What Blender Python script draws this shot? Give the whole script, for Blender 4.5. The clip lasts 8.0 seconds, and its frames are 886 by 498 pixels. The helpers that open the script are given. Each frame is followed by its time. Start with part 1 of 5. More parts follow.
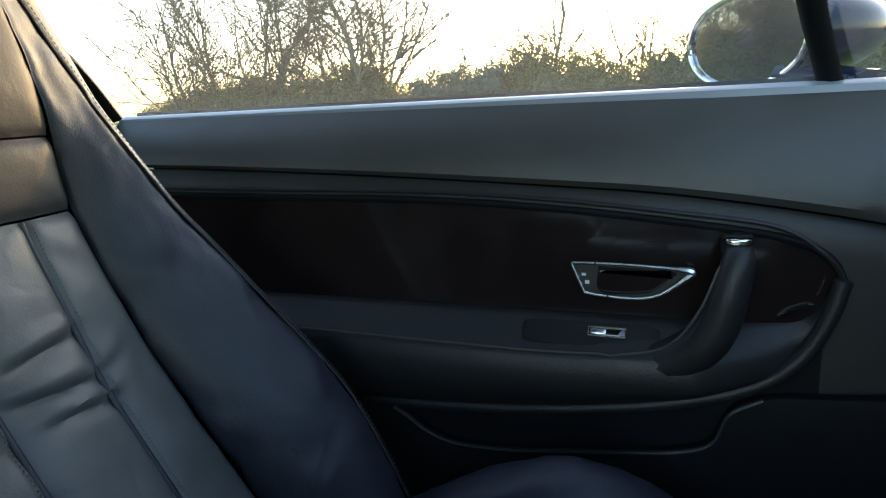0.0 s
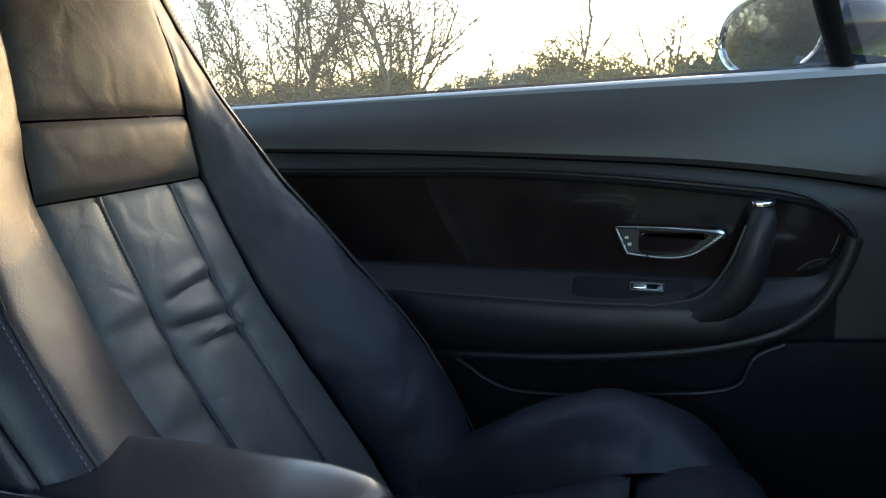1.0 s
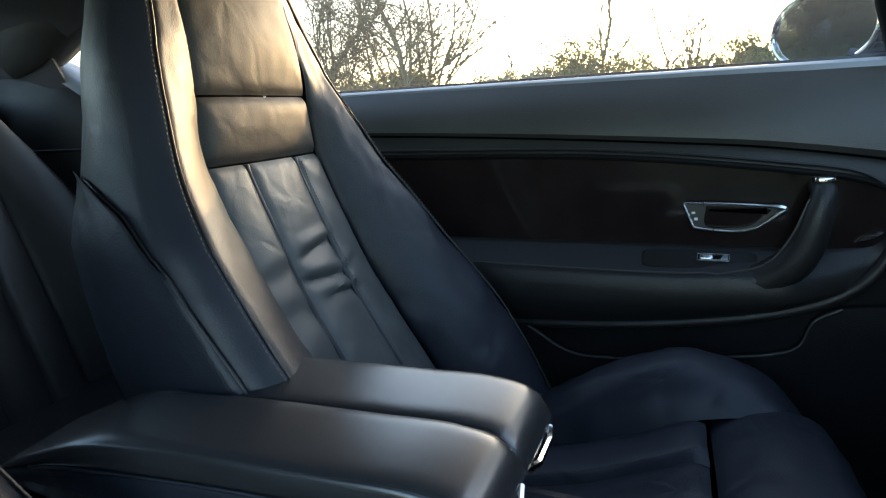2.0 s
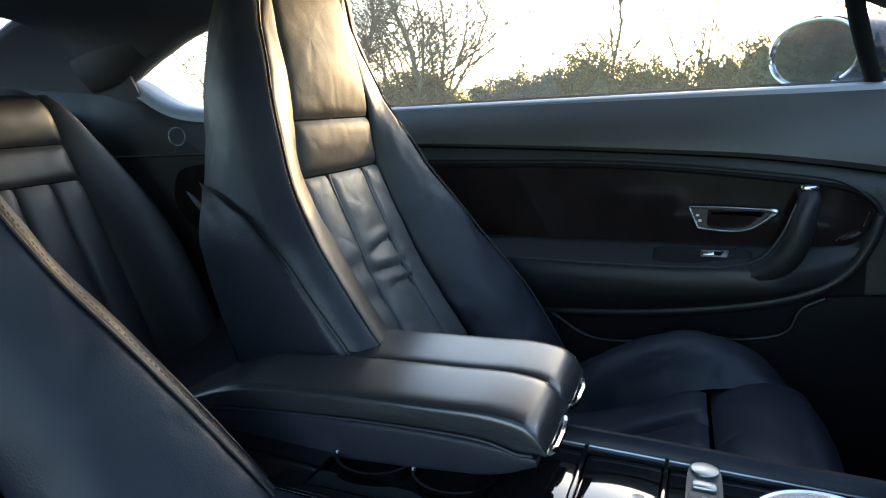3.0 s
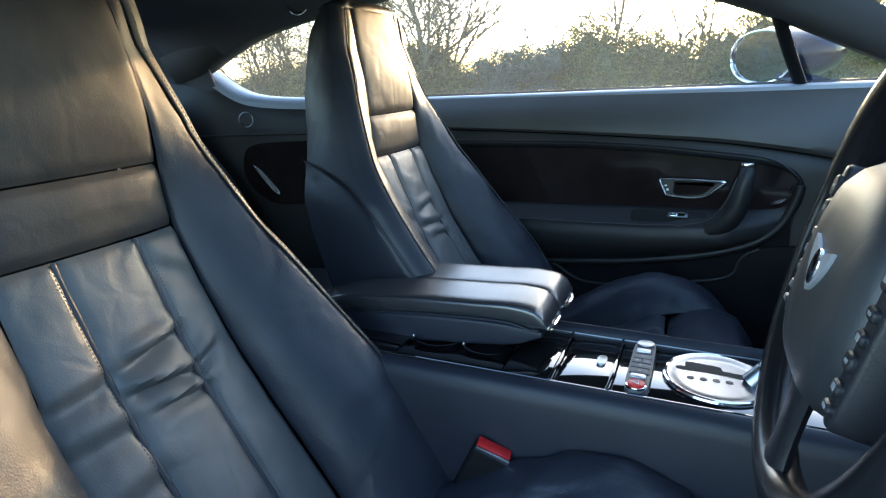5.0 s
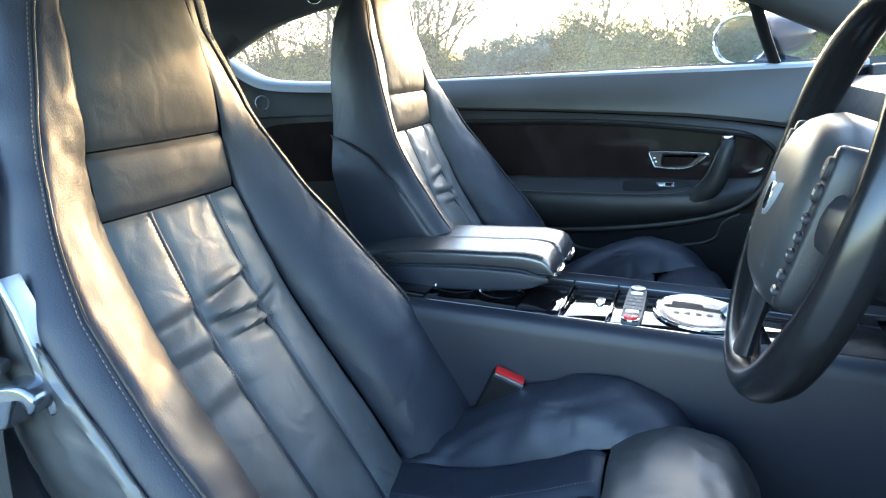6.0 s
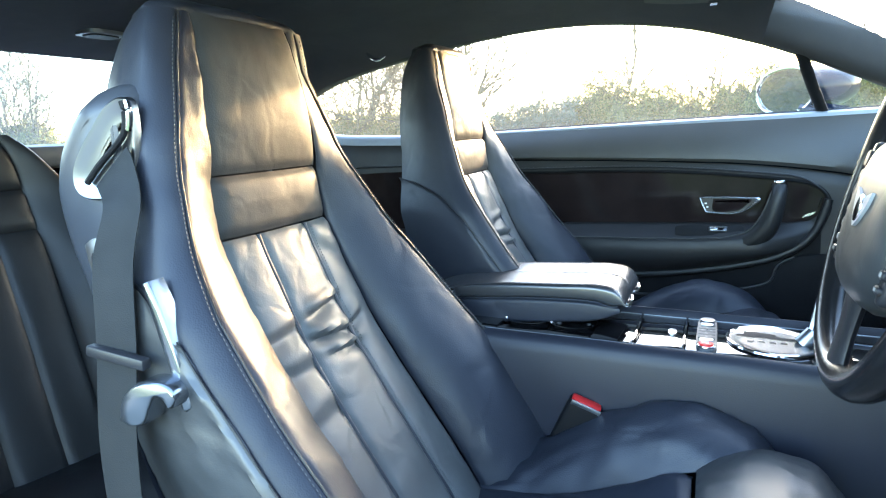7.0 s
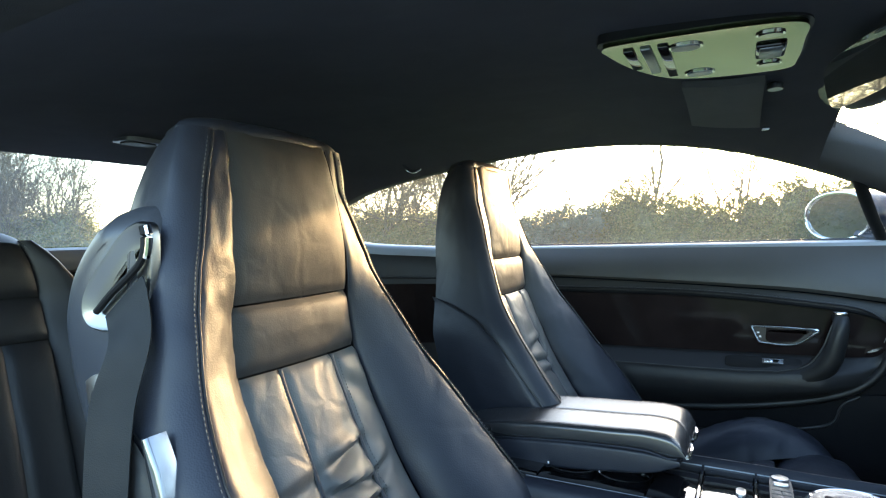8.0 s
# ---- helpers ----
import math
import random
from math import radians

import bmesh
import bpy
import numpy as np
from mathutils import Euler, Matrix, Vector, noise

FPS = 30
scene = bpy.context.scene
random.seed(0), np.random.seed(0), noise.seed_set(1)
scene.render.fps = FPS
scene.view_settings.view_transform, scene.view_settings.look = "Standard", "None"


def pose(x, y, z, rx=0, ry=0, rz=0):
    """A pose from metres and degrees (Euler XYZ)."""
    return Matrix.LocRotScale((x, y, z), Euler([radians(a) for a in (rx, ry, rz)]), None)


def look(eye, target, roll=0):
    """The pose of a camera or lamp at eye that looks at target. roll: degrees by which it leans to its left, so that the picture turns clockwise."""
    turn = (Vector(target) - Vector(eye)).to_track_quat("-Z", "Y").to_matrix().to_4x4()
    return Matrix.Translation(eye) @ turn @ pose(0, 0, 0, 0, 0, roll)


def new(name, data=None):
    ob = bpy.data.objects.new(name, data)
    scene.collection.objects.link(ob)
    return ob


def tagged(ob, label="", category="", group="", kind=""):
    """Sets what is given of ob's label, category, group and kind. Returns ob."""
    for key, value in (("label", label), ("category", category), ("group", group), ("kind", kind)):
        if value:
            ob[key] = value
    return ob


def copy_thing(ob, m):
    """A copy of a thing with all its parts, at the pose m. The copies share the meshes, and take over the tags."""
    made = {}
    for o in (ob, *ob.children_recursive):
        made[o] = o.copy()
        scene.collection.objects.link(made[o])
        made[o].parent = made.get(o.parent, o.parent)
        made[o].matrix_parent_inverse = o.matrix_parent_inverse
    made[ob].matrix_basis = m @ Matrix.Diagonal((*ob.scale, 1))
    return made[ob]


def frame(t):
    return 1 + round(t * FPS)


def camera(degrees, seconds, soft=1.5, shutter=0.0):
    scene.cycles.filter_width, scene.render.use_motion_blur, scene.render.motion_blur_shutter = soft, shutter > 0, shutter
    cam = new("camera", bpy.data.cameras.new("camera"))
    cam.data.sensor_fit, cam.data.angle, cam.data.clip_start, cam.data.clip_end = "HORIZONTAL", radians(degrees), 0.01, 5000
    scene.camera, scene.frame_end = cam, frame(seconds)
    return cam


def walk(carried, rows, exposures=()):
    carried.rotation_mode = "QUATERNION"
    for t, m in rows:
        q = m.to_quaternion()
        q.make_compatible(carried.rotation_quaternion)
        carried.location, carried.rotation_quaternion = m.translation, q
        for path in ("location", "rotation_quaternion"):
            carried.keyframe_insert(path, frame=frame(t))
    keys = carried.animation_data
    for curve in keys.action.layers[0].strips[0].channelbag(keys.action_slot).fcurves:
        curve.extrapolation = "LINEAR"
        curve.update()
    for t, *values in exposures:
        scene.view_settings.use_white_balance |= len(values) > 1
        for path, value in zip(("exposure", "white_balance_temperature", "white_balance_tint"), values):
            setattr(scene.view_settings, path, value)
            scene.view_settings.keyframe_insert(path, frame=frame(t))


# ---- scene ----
cam = camera(68.7, 8.0, 1.2)
PATH = [
    (0, (0.4772, -0.0365, 0.9510), (-0.1053, 1.8234, 0.5040), -3.0),
    (0.5, (0.4734, -0.1424, 0.9520), (-0.1494, 1.7075, 0.5180), -3.2),
    (1, (0.4663, -0.1843, 0.9280), (-0.1887, 1.6575, 0.5020), -3.3),
    (1.5, (0.4423, -0.2247, 0.9250), (-0.2359, 1.6097, 0.5060), -3.1),
    (2, (0.3950, -0.3124, 0.9080), (-0.2944, 1.5182, 0.4910), -3.0),
    (3.5, (0.4146, -0.5560, 0.9570), (-0.3142, 1.2567, 0.5270), -2.7),
    (4, (0.4355, -0.6366, 0.9640), (-0.3015, 1.1673, 0.5140), -2.5),
    (4.5, (0.4599, -0.7353, 0.9990), (-0.2723, 1.0635, 0.5220), -2.6),
    (6, (0.4817, -0.9739, 0.9850), (-0.2045, 0.8256, 0.4450), -3.3),
    (6.5, (0.4678, -1.0456, 0.9780), (-0.2302, 0.7583, 0.4720), -3.5),
    (7, (0.4205, -1.0554, 0.9470), (-0.3391, 0.7631, 0.6050), -3.6),
    (7.5, (0.3667, -1.0089, 0.9500), (-0.4308, 0.8166, 0.7700), -2.6),
    (8, (0.3654, -0.9829, 0.9850), (-0.4572, 0.8393, 0.9480), -1.6),
]
EXPOSURES = [(0.0, 2.95, 6800, 10), (2.0, 2.95, 6750, 10), (4.5, 3.05, 5900, 10), (6.0, 4.2, 6000, 10), (7.0, 4.52, 6250, 10), (8.0, 3.58, 6500, 10)]
walk(cam, [(t, look(eye, target, roll)) for t, eye, target, roll in PATH], EXPOSURES)

# ---- world, sun ----
SUN_AZ, SUN_EL = 10.0, 10.5          # degrees from +y towards +x, and above the horizon
world = bpy.data.worlds.new("sky")
scene.world = world
world.use_nodes = True
wn = world.node_tree.nodes
sky = wn.new("ShaderNodeTexSky")
sky.sky_type = "NISHITA"
sky.sun_disc = False
sky.sun_elevation = radians(SUN_EL)
sky.sun_rotation = radians(SUN_AZ)
sky.air_density, sky.dust_density, sky.ozone_density = 1.0, 1.6, 1.5
wn["Background"].inputs["Strength"].default_value = 0.15
world.node_tree.links.new(sky.outputs[0], wn["Background"].inputs["Color"])

sun = new("sun", bpy.data.lights.new("sun", "SUN"))
sun.data.energy, sun.data.angle, sun.data.color = 0.28, radians(0.6), (1.0, 0.60, 0.25)
sd = Vector((math.sin(radians(SUN_AZ)) * math.cos(radians(SUN_EL)), math.cos(radians(SUN_AZ)) * math.cos(radians(SUN_EL)), math.sin(radians(SUN_EL))))
sun.matrix_world = look(sd * 30, (0, 0, 0))


# ---- materials ----
def material(name, base, rough=0.5, metal=0.0, vary=0.15, scale=8.0, bump=0.0, bump_scale=300.0, spec=0.5, coat=0.0, second=None, bump2=0.0, bump2_scale=20.0, crease=0.0, crease_scale=14.0, patchy=1.0):
    m = bpy.data.materials.new(name)
    m.use_nodes = True
    n, ln = m.node_tree.nodes, m.node_tree.links
    b = n["Principled BSDF"]
    tc = n.new("ShaderNodeTexCoord")
    ns = n.new("ShaderNodeTexNoise")
    ns.inputs["Scale"].default_value, ns.inputs["Detail"].default_value = scale, 6
    ln.new(tc.outputs["Object"], ns.inputs["Vector"])
    mix = n.new("ShaderNodeMix")
    mix.data_type = "RGBA"
    lo = tuple(c * (1 - vary) for c in base)
    hi = tuple(min(1, c * (1 + vary)) for c in (second or base))
    mix.inputs[6].default_value, mix.inputs[7].default_value = (*lo, 1), (*hi, 1)
    ln.new(ns.outputs["Fac"], mix.inputs[0])
    ln.new(mix.outputs[2], b.inputs["Base Color"])
    rr = n.new("ShaderNodeMapRange")
    rr.inputs["To Min"].default_value, rr.inputs["To Max"].default_value = max(0, rough - (0.06 + rough * 0.15) * patchy), rough + (0.04 + rough * 0.1) * patchy
    ns2 = n.new("ShaderNodeTexNoise")
    ns2.inputs["Scale"].default_value, ns2.inputs["Detail"].default_value = scale * 4, 4
    ln.new(tc.outputs["Object"], ns2.inputs["Vector"])
    ln.new(ns2.outputs["Fac"], rr.inputs["Value"])
    ln.new(rr.outputs["Result"], b.inputs["Roughness"])
    b.inputs["Metallic"].default_value = metal
    b.inputs["Specular IOR Level"].default_value = spec
    b.inputs["Coat Weight"].default_value = coat
    b.inputs["Coat Roughness"].default_value = 0.03
    last = None
    for strength, sc, kind in ((bump2, bump2_scale, "n"), (bump, bump_scale, "v")):
        if strength:
            tx = n.new("ShaderNodeTexVoronoi" if kind == "v" else "ShaderNodeTexNoise")
            tx.inputs["Scale"].default_value = sc
            ln.new(tc.outputs["Object"], tx.inputs["Vector"])
            bp = n.new("ShaderNodeBump")
            bp.inputs["Strength"].default_value = strength
            bp.inputs["Distance"].default_value = 0.002 if kind == "v" else 0.01
            ln.new(tx.outputs["Distance" if kind == "v" else "Fac"], bp.inputs["Height"])
            if last:
                ln.new(last.outputs["Normal"], bp.inputs["Normal"])
            last = bp
    if crease:
        # thin wandering creases in patches
        warp, add, vor, band, mask, mr, mul, bp = (n.new("ShaderNode" + k) for k in ("TexNoise", "VectorMath", "TexVoronoi", "MapRange", "TexNoise", "MapRange", "Math", "Bump"))
        warp.inputs["Scale"].default_value, warp.inputs["Detail"].default_value = crease_scale * 0.7, 3
        ln.new(tc.outputs["Object"], warp.inputs["Vector"])
        add.operation = "MULTIPLY_ADD"
        add.inputs[1].default_value = (0.10, 0.10, 0.10)
        ln.new(warp.outputs["Color"], add.inputs[0])
        ln.new(tc.outputs["Object"], add.inputs[2])
        vor.feature = "DISTANCE_TO_EDGE"
        vor.inputs["Scale"].default_value = crease_scale
        ln.new(add.outputs[0], vor.inputs["Vector"])
        band.inputs["From Max"].default_value = 0.16
        band.interpolation_type = "SMOOTHSTEP"
        ln.new(vor.outputs["Distance"], band.inputs["Value"])
        mask.inputs["Scale"].default_value = 6.0
        ln.new(tc.outputs["Object"], mask.inputs["Vector"])
        mr.inputs["From Min"].default_value, mr.inputs["From Max"].default_value = 0.46, 0.62
        ln.new(mask.outputs["Fac"], mr.inputs["Value"])
        mul.operation = "MULTIPLY"
        ln.new(band.outputs["Result"], mul.inputs[0])
        ln.new(mr.outputs["Result"], mul.inputs[1])
        bp.inputs["Strength"].default_value, bp.inputs["Distance"].default_value = crease, 0.006
        ln.new(mul.outputs[0], bp.inputs["Height"])
        if last:
            ln.new(last.outputs["Normal"], bp.inputs["Normal"])
        last = bp
    if last:
        ln.new(last.outputs["Normal"], b.inputs["Normal"])
    return m


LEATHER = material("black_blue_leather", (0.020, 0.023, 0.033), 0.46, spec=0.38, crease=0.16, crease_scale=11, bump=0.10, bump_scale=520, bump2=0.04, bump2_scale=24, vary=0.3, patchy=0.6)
# rear leather darkened to put the shade over the back seats into its colour
LEATHER_REAR = material("shade_darkened_leather", (0.015, 0.016, 0.018), 0.46, spec=0.4, bump=0.06, bump_scale=520, bump2=0.03, bump2_scale=20, vary=0.3, patchy=0.6)
LEATHER_PANEL = material("smooth_panel_leather", (0.016, 0.018, 0.027), 0.44, spec=0.32, bump=0.06, bump_scale=520, bump2=0.02, bump2_scale=12, vary=0.3, patchy=0.5)
# worn flutes; base colour also raised to carry the sky's grey sheen
LEATHER_WORN_SHEEN = material("creased_sheen_leather", (0.085, 0.090, 0.091), 0.44, spec=0.45, crease=0.13, bump=0.07, bump_scale=520, bump2=0.04, bump2_scale=26, vary=0.45, scale=18, patchy=0.6)
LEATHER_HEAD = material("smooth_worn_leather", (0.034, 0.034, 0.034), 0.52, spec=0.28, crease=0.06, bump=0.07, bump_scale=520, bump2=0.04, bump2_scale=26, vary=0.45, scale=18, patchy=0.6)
LEATHER_POLISHED = material("sat_on_leather", (0.032, 0.034, 0.036), 0.42, spec=0.85, crease=0.32, crease_scale=8, bump=0.05, bump_scale=520, bump2=0.03, bump2_scale=20, vary=0.3, scale=18, patchy=0.3)
RIM_LEATHER = material("handled_leather", (0.010, 0.010, 0.011), 0.24, spec=0.55, vary=0.2, patchy=0.0)
LEATHER_SHINY = material("polished_leather", (0.028, 0.029, 0.032), 0.27, spec=1.0, vary=0.2, patchy=0.0)
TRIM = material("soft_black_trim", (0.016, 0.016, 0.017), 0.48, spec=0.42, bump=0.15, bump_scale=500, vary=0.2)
# TRIM with a paler base, and paler again in TRIM_UPPER
TRIM_MID = material("paler_middle_trim", (0.026, 0.026, 0.026), 0.50, spec=0.4, bump=0.12, bump_scale=500, vary=0.2)
# lower door trim: shade put into the colour by a darker base
TRIM_LOW = material("dull_shade_dark_trim", (0.007, 0.007, 0.008), 0.75, spec=0.15, bump=0.15, bump_scale=500, vary=0.2)
TRIM_UPPER = material("paler_upper_trim", (0.050, 0.049, 0.047), 0.48, spec=0.5, bump=0.12, bump_scale=500, vary=0.25)
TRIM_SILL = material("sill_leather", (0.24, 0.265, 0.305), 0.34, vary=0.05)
HEADLINER = material("headliner_cloth", (0.090, 0.090, 0.104), 0.85, bump=0.3, bump_scale=900, vary=0.2, spec=0.2)
PLASTIC = material("black_plastic", (0.018, 0.018, 0.021), 0.42, vary=0.15, bump=0.08, bump_scale=600)
RUBBER = material("black_rubber", (0.008, 0.008, 0.009), 0.6, spec=0.2, vary=0.15)
CARPET = material("black_carpet", (0.012, 0.012, 0.014), 0.95, bump=0.6, bump_scale=500, vary=0.3, spec=0.1)
PIANO = material("gloss_black_lacquer", (0.006, 0.006, 0.007), 0.04, vary=0.1, coat=1.0)
VENEER = material("dark_walnut_veneer", (0.0105, 0.0075, 0.0075), 0.10, second=(0.018, 0.0125, 0.012), vary=0.4, scale=14, spec=0.14, coat=0.07)
SATIN_CHROME = material("satin_chrome", (0.78, 0.79, 0.81), 0.26, metal=1.0, vary=0.03, patchy=0.0)
CHROME = material("chrome", (0.82, 0.83, 0.85), 0.10, metal=1.0, vary=0.05)
ALU = material("brushed_aluminium", (0.40, 0.42, 0.45), 0.37, metal=1.0, vary=0.06, scale=40)
GATE = material("satin_gate_metal", (0.30, 0.31, 0.33), 0.27, metal=1.0, vary=0.04, scale=40, patchy=0.0)
SILVER = material("silver_paint", (0.24, 0.255, 0.28), 0.20, metal=0.9, vary=0.06, patchy=0.0)
SATIN_SILVER = material("satin_silver", (0.30, 0.312, 0.335), 0.30, metal=1.0, vary=0.04, patchy=0.0)
GREY_SWITCH = material("grey_switch_plastic", (0.07, 0.072, 0.076), 0.5, vary=0.1)
WEBBING = material("belt_webbing", (0.012, 0.013, 0.014), 0.70, spec=0.3, bump=0.12, bump_scale=700, vary=0.2)
SATIN = material("satin_dark_grey", (0.05, 0.054, 0.064), 0.38, metal=0.0, bump=0.06, bump_scale=600, vary=0.08)
RED = material("red_plastic", (0.55, 0.02, 0.02), 0.4, vary=0.1)
THREAD = material("grey_thread", (0.07, 0.07, 0.07), 0.6, vary=0.2)
WHITE_MARK = material("white_mark", (0.7, 0.7, 0.7), 0.5, vary=0.05)
PALE_MARK = material("faint_grey_mark", (0.30, 0.30, 0.30), 0.5, vary=0.05)
BODY_PAINT = material("dark_blue_car_paint", (0.010, 0.015, 0.028), 0.14, metal=0.0, spec=0.2, vary=0.05, patchy=0.0)
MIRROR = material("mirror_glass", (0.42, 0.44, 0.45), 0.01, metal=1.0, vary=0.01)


def glass_material(name, gloss, haze):
    m = bpy.data.materials.new(name)
    m.use_nodes = True
    n, ln = m.node_tree.nodes, m.node_tree.links
    n.remove(n["Principled BSDF"])
    tr, gl, tl, mx, hz = n.new("ShaderNodeBsdfTransparent"), n.new("ShaderNodeBsdfGlossy"), n.new("ShaderNodeBsdfTranslucent"), n.new("ShaderNodeMixShader"), n.new("ShaderNodeMixShader")
    lw, pw, ad = n.new("ShaderNodeLayerWeight"), n.new("ShaderNodeMath"), n.new("ShaderNodeMath")
    tr.inputs["Color"].default_value = (0.95, 0.97, 0.96, 1)
    gl.inputs["Roughness"].default_value = gloss
    hz.inputs[0].default_value = haze
    pw.operation, pw.inputs[1].default_value = "POWER", 4.0
    ad.operation, ad.inputs[1].default_value, ad.inputs[2].default_value = "MULTIPLY_ADD", 0.5, 0.035
    ln.new(lw.outputs["Facing"], pw.inputs[0])
    ln.new(pw.outputs[0], ad.inputs[0])
    ln.new(ad.outputs[0], mx.inputs[0])
    ln.new(tr.outputs[0], hz.inputs[1])
    ln.new(tl.outputs[0], hz.inputs[2])
    ln.new(hz.outputs[0], mx.inputs[1])
    ln.new(gl.outputs[0], mx.inputs[2])
    ln.new(mx.outputs[0], n["Material Output"].inputs["Surface"])
    return m


# the 0.04 haze imitates veiling glare from the low sun
GLASS = glass_material("window_glass", 0.0, 0.04)


# ---- mesh helpers ----
def part(name, bm, mat, parent=None, label="", smooth=True):
    me = bpy.data.meshes.new(name)
    bmesh.ops.recalc_face_normals(bm, faces=bm.faces)
    bm.to_mesh(me)
    bm.free()
    me.materials.append(mat)
    if smooth:
        me.shade_smooth()
        me.set_sharp_from_angle(angle=radians(44))
    ob = new(name, me)
    if parent is not None:
        ob.parent = parent
    if label:
        tagged(ob, label=label)
    return ob


def thing(name, label, category, group="", kind="", at=None):
    e = new(name)
    e.empty_display_size = 0.05
    if at is not None:
        e.matrix_basis = at
    return tagged(e, label, category, group, kind)


def ip(x, pts):
    return float(np.interp(x, [p[0] for p in pts], [p[1] for p in pts]))


def smooth_ip(x, pts):
    """Smooth curve through points sorted by their first number (cubic Hermite)."""
    n = len(pts)
    if x <= pts[0][0]:
        return pts[0][1]
    if x >= pts[-1][0]:
        return pts[-1][1]
    for i in range(n - 1):
        if x <= pts[i + 1][0]:
            break
    (x0, y0), (x1, y1) = pts[i], pts[i + 1]
    d = (y1 - y0) / (x1 - x0)
    m0 = d if i == 0 else 0.5 * (d + (y0 - pts[i - 1][1]) / (x0 - pts[i - 1][0]))
    m1 = d if i == n - 2 else 0.5 * (d + (pts[i + 2][1] - y1) / (pts[i + 2][0] - x1))
    h = x1 - x0
    t = (x - x0) / h
    return (2 * t**3 - 3 * t**2 + 1) * y0 + (t**3 - 2 * t**2 + t) * h * m0 + (3 * t**2 - 2 * t**3) * y1 + (t**3 - t**2) * h * m1


def spline(pts, n):
    """n + 1 points of a Catmull-Rom curve through pts."""
    P = [Vector(p) for p in pts]
    P = [2 * P[0] - P[1]] + P + [2 * P[-1] - P[-2]]
    out = []
    segs = len(P) - 3
    for k in range(n + 1):
        u = k / n * segs
        i = min(int(u), segs - 1)
        t = u - i
        a, b, c, d = P[i:i + 4]
        out.append(0.5 * (2 * b + (c - a) * t + (2 * a - 5 * b + 4 * c - d) * t * t + (3 * b - a - 3 * c + d) * t**3))
    return out


def grid_faces(bm, rows, close_u=False, caps=False):
    vs = [[bm.verts.new(p) for p in r] for r in rows]
    for i in range(len(vs) - 1):
        m = len(vs[i])
        for j in range(m if close_u else m - 1):
            k = (j + 1) % m
            bm.faces.new((vs[i][j], vs[i][k], vs[i + 1][k], vs[i + 1][j]))
    if caps:
        bm.faces.new(vs[0][::-1])
        bm.faces.new(vs[-1])
    return vs


def sheet(rows, thick=0.0):
    """A mesh from rows of points, thickened against its normal if asked."""
    bm = bmesh.new()
    grid_faces(bm, rows)
    if thick:
        bm.normal_update()
        bmesh.ops.solidify(bm, geom=bm.faces[:], thickness=thick)
    return bm


def tube(pts, r, segs=8, bm=None, flat=1.0, up=None):
    """A round or flattened bar along pts; r a number or a number for each point."""
    bm = bm or bmesh.new()
    P = [Vector(p) for p in pts]
    rows = []
    ref = Vector(up or (0, 0, 1))
    for i, p in enumerate(P):
        t = (P[min(i + 1, len(P) - 1)] - P[max(i - 1, 0)]).normalized()
        a = t.cross(ref)
        if a.length < 1e-3:
            a = t.cross(Vector((1, 0, 0)))
        a.normalize()
        b = a.cross(t).normalized()
        rr = r[i] if isinstance(r, (list, tuple)) else r
        rows.append([p + a * rr * math.cos(q) + b * rr * flat * math.sin(q) for q in (2 * math.pi * k / segs for k in range(segs))])
    grid_faces(bm, rows, True, True)
    return bm


def box(x0, x1, y0, y1, z0, z1, bevel=0.0, segs=2, bm=None, m=None):
    b = bmesh.new()
    bmesh.ops.create_cube(b, size=1)
    for v in b.verts:
        v.co = Vector((x0 + (v.co.x + 0.5) * (x1 - x0), y0 + (v.co.y + 0.5) * (y1 - y0), z0 + (v.co.z + 0.5) * (z1 - z0)))
    if bevel:
        bmesh.ops.bevel(b, geom=b.edges[:], offset=bevel, segments=segs, affect="EDGES", profile=0.5)
    if m is not None:
        b.transform(m)
    if bm is None:
        return b
    tmp = bpy.data.meshes.new("tmp")
    b.to_mesh(tmp)
    bm.from_mesh(tmp)
    bpy.data.meshes.remove(tmp)
    b.free()
    return bm


def prism(outline, axis_m, depth, bevel=0.0, segs=2):
    """A plate with a closed 2D outline, thick along its local z, laid out by the matrix axis_m."""
    bm = bmesh.new()
    n = len(outline)
    lo = [bm.verts.new((x, y, 0)) for x, y in outline]
    hi = [bm.verts.new((x, y, depth)) for x, y in outline]
    bm.faces.new(lo[::-1])
    top = bm.faces.new(hi)
    for i in range(n):
        bm.faces.new((lo[i], lo[(i + 1) % n], hi[(i + 1) % n], hi[i]))
    if bevel:
        bmesh.ops.bevel(bm, geom=list(top.edges), offset=bevel, segments=segs, affect="EDGES", profile=0.5)
    bm.transform(axis_m)
    return bm


def dome(outline, axis_m, profile):
    """A closed 2D outline raised through layers; profile: (inset, height) from the rim inwards."""
    n = len(outline)
    P = [Vector((x, y, 0)) for x, y in outline]
    area = sum(P[i].x * P[(i + 1) % n].y - P[(i + 1) % n].x * P[i].y for i in range(n))
    nrm = []
    for i in range(n):
        t = (P[(i + 1) % n] - P[i - 1]).normalized()
        nrm.append(Vector((-t.y, t.x, 0)) * (1 if area > 0 else -1))
    rows = [[P[i] + nrm[i] * a + Vector((0, 0, h)) for i in range(n)] for a, h in profile]
    bm = bmesh.new()
    vs = grid_faces(bm, rows, True)
    bm.faces.new(vs[-1])
    bm.transform(axis_m)
    return bm


def ellipse(a, b, n=32, cx=0.0, cy=0.0, power=2.0):
    out = []
    for k in range(n):
        q = 2 * math.pi * k / n
        c, s = math.cos(q), math.sin(q)
        out.append((cx + a * math.copysign(abs(c) ** (2 / power), c), cy + b * math.copysign(abs(s) ** (2 / power), s)))
    return out


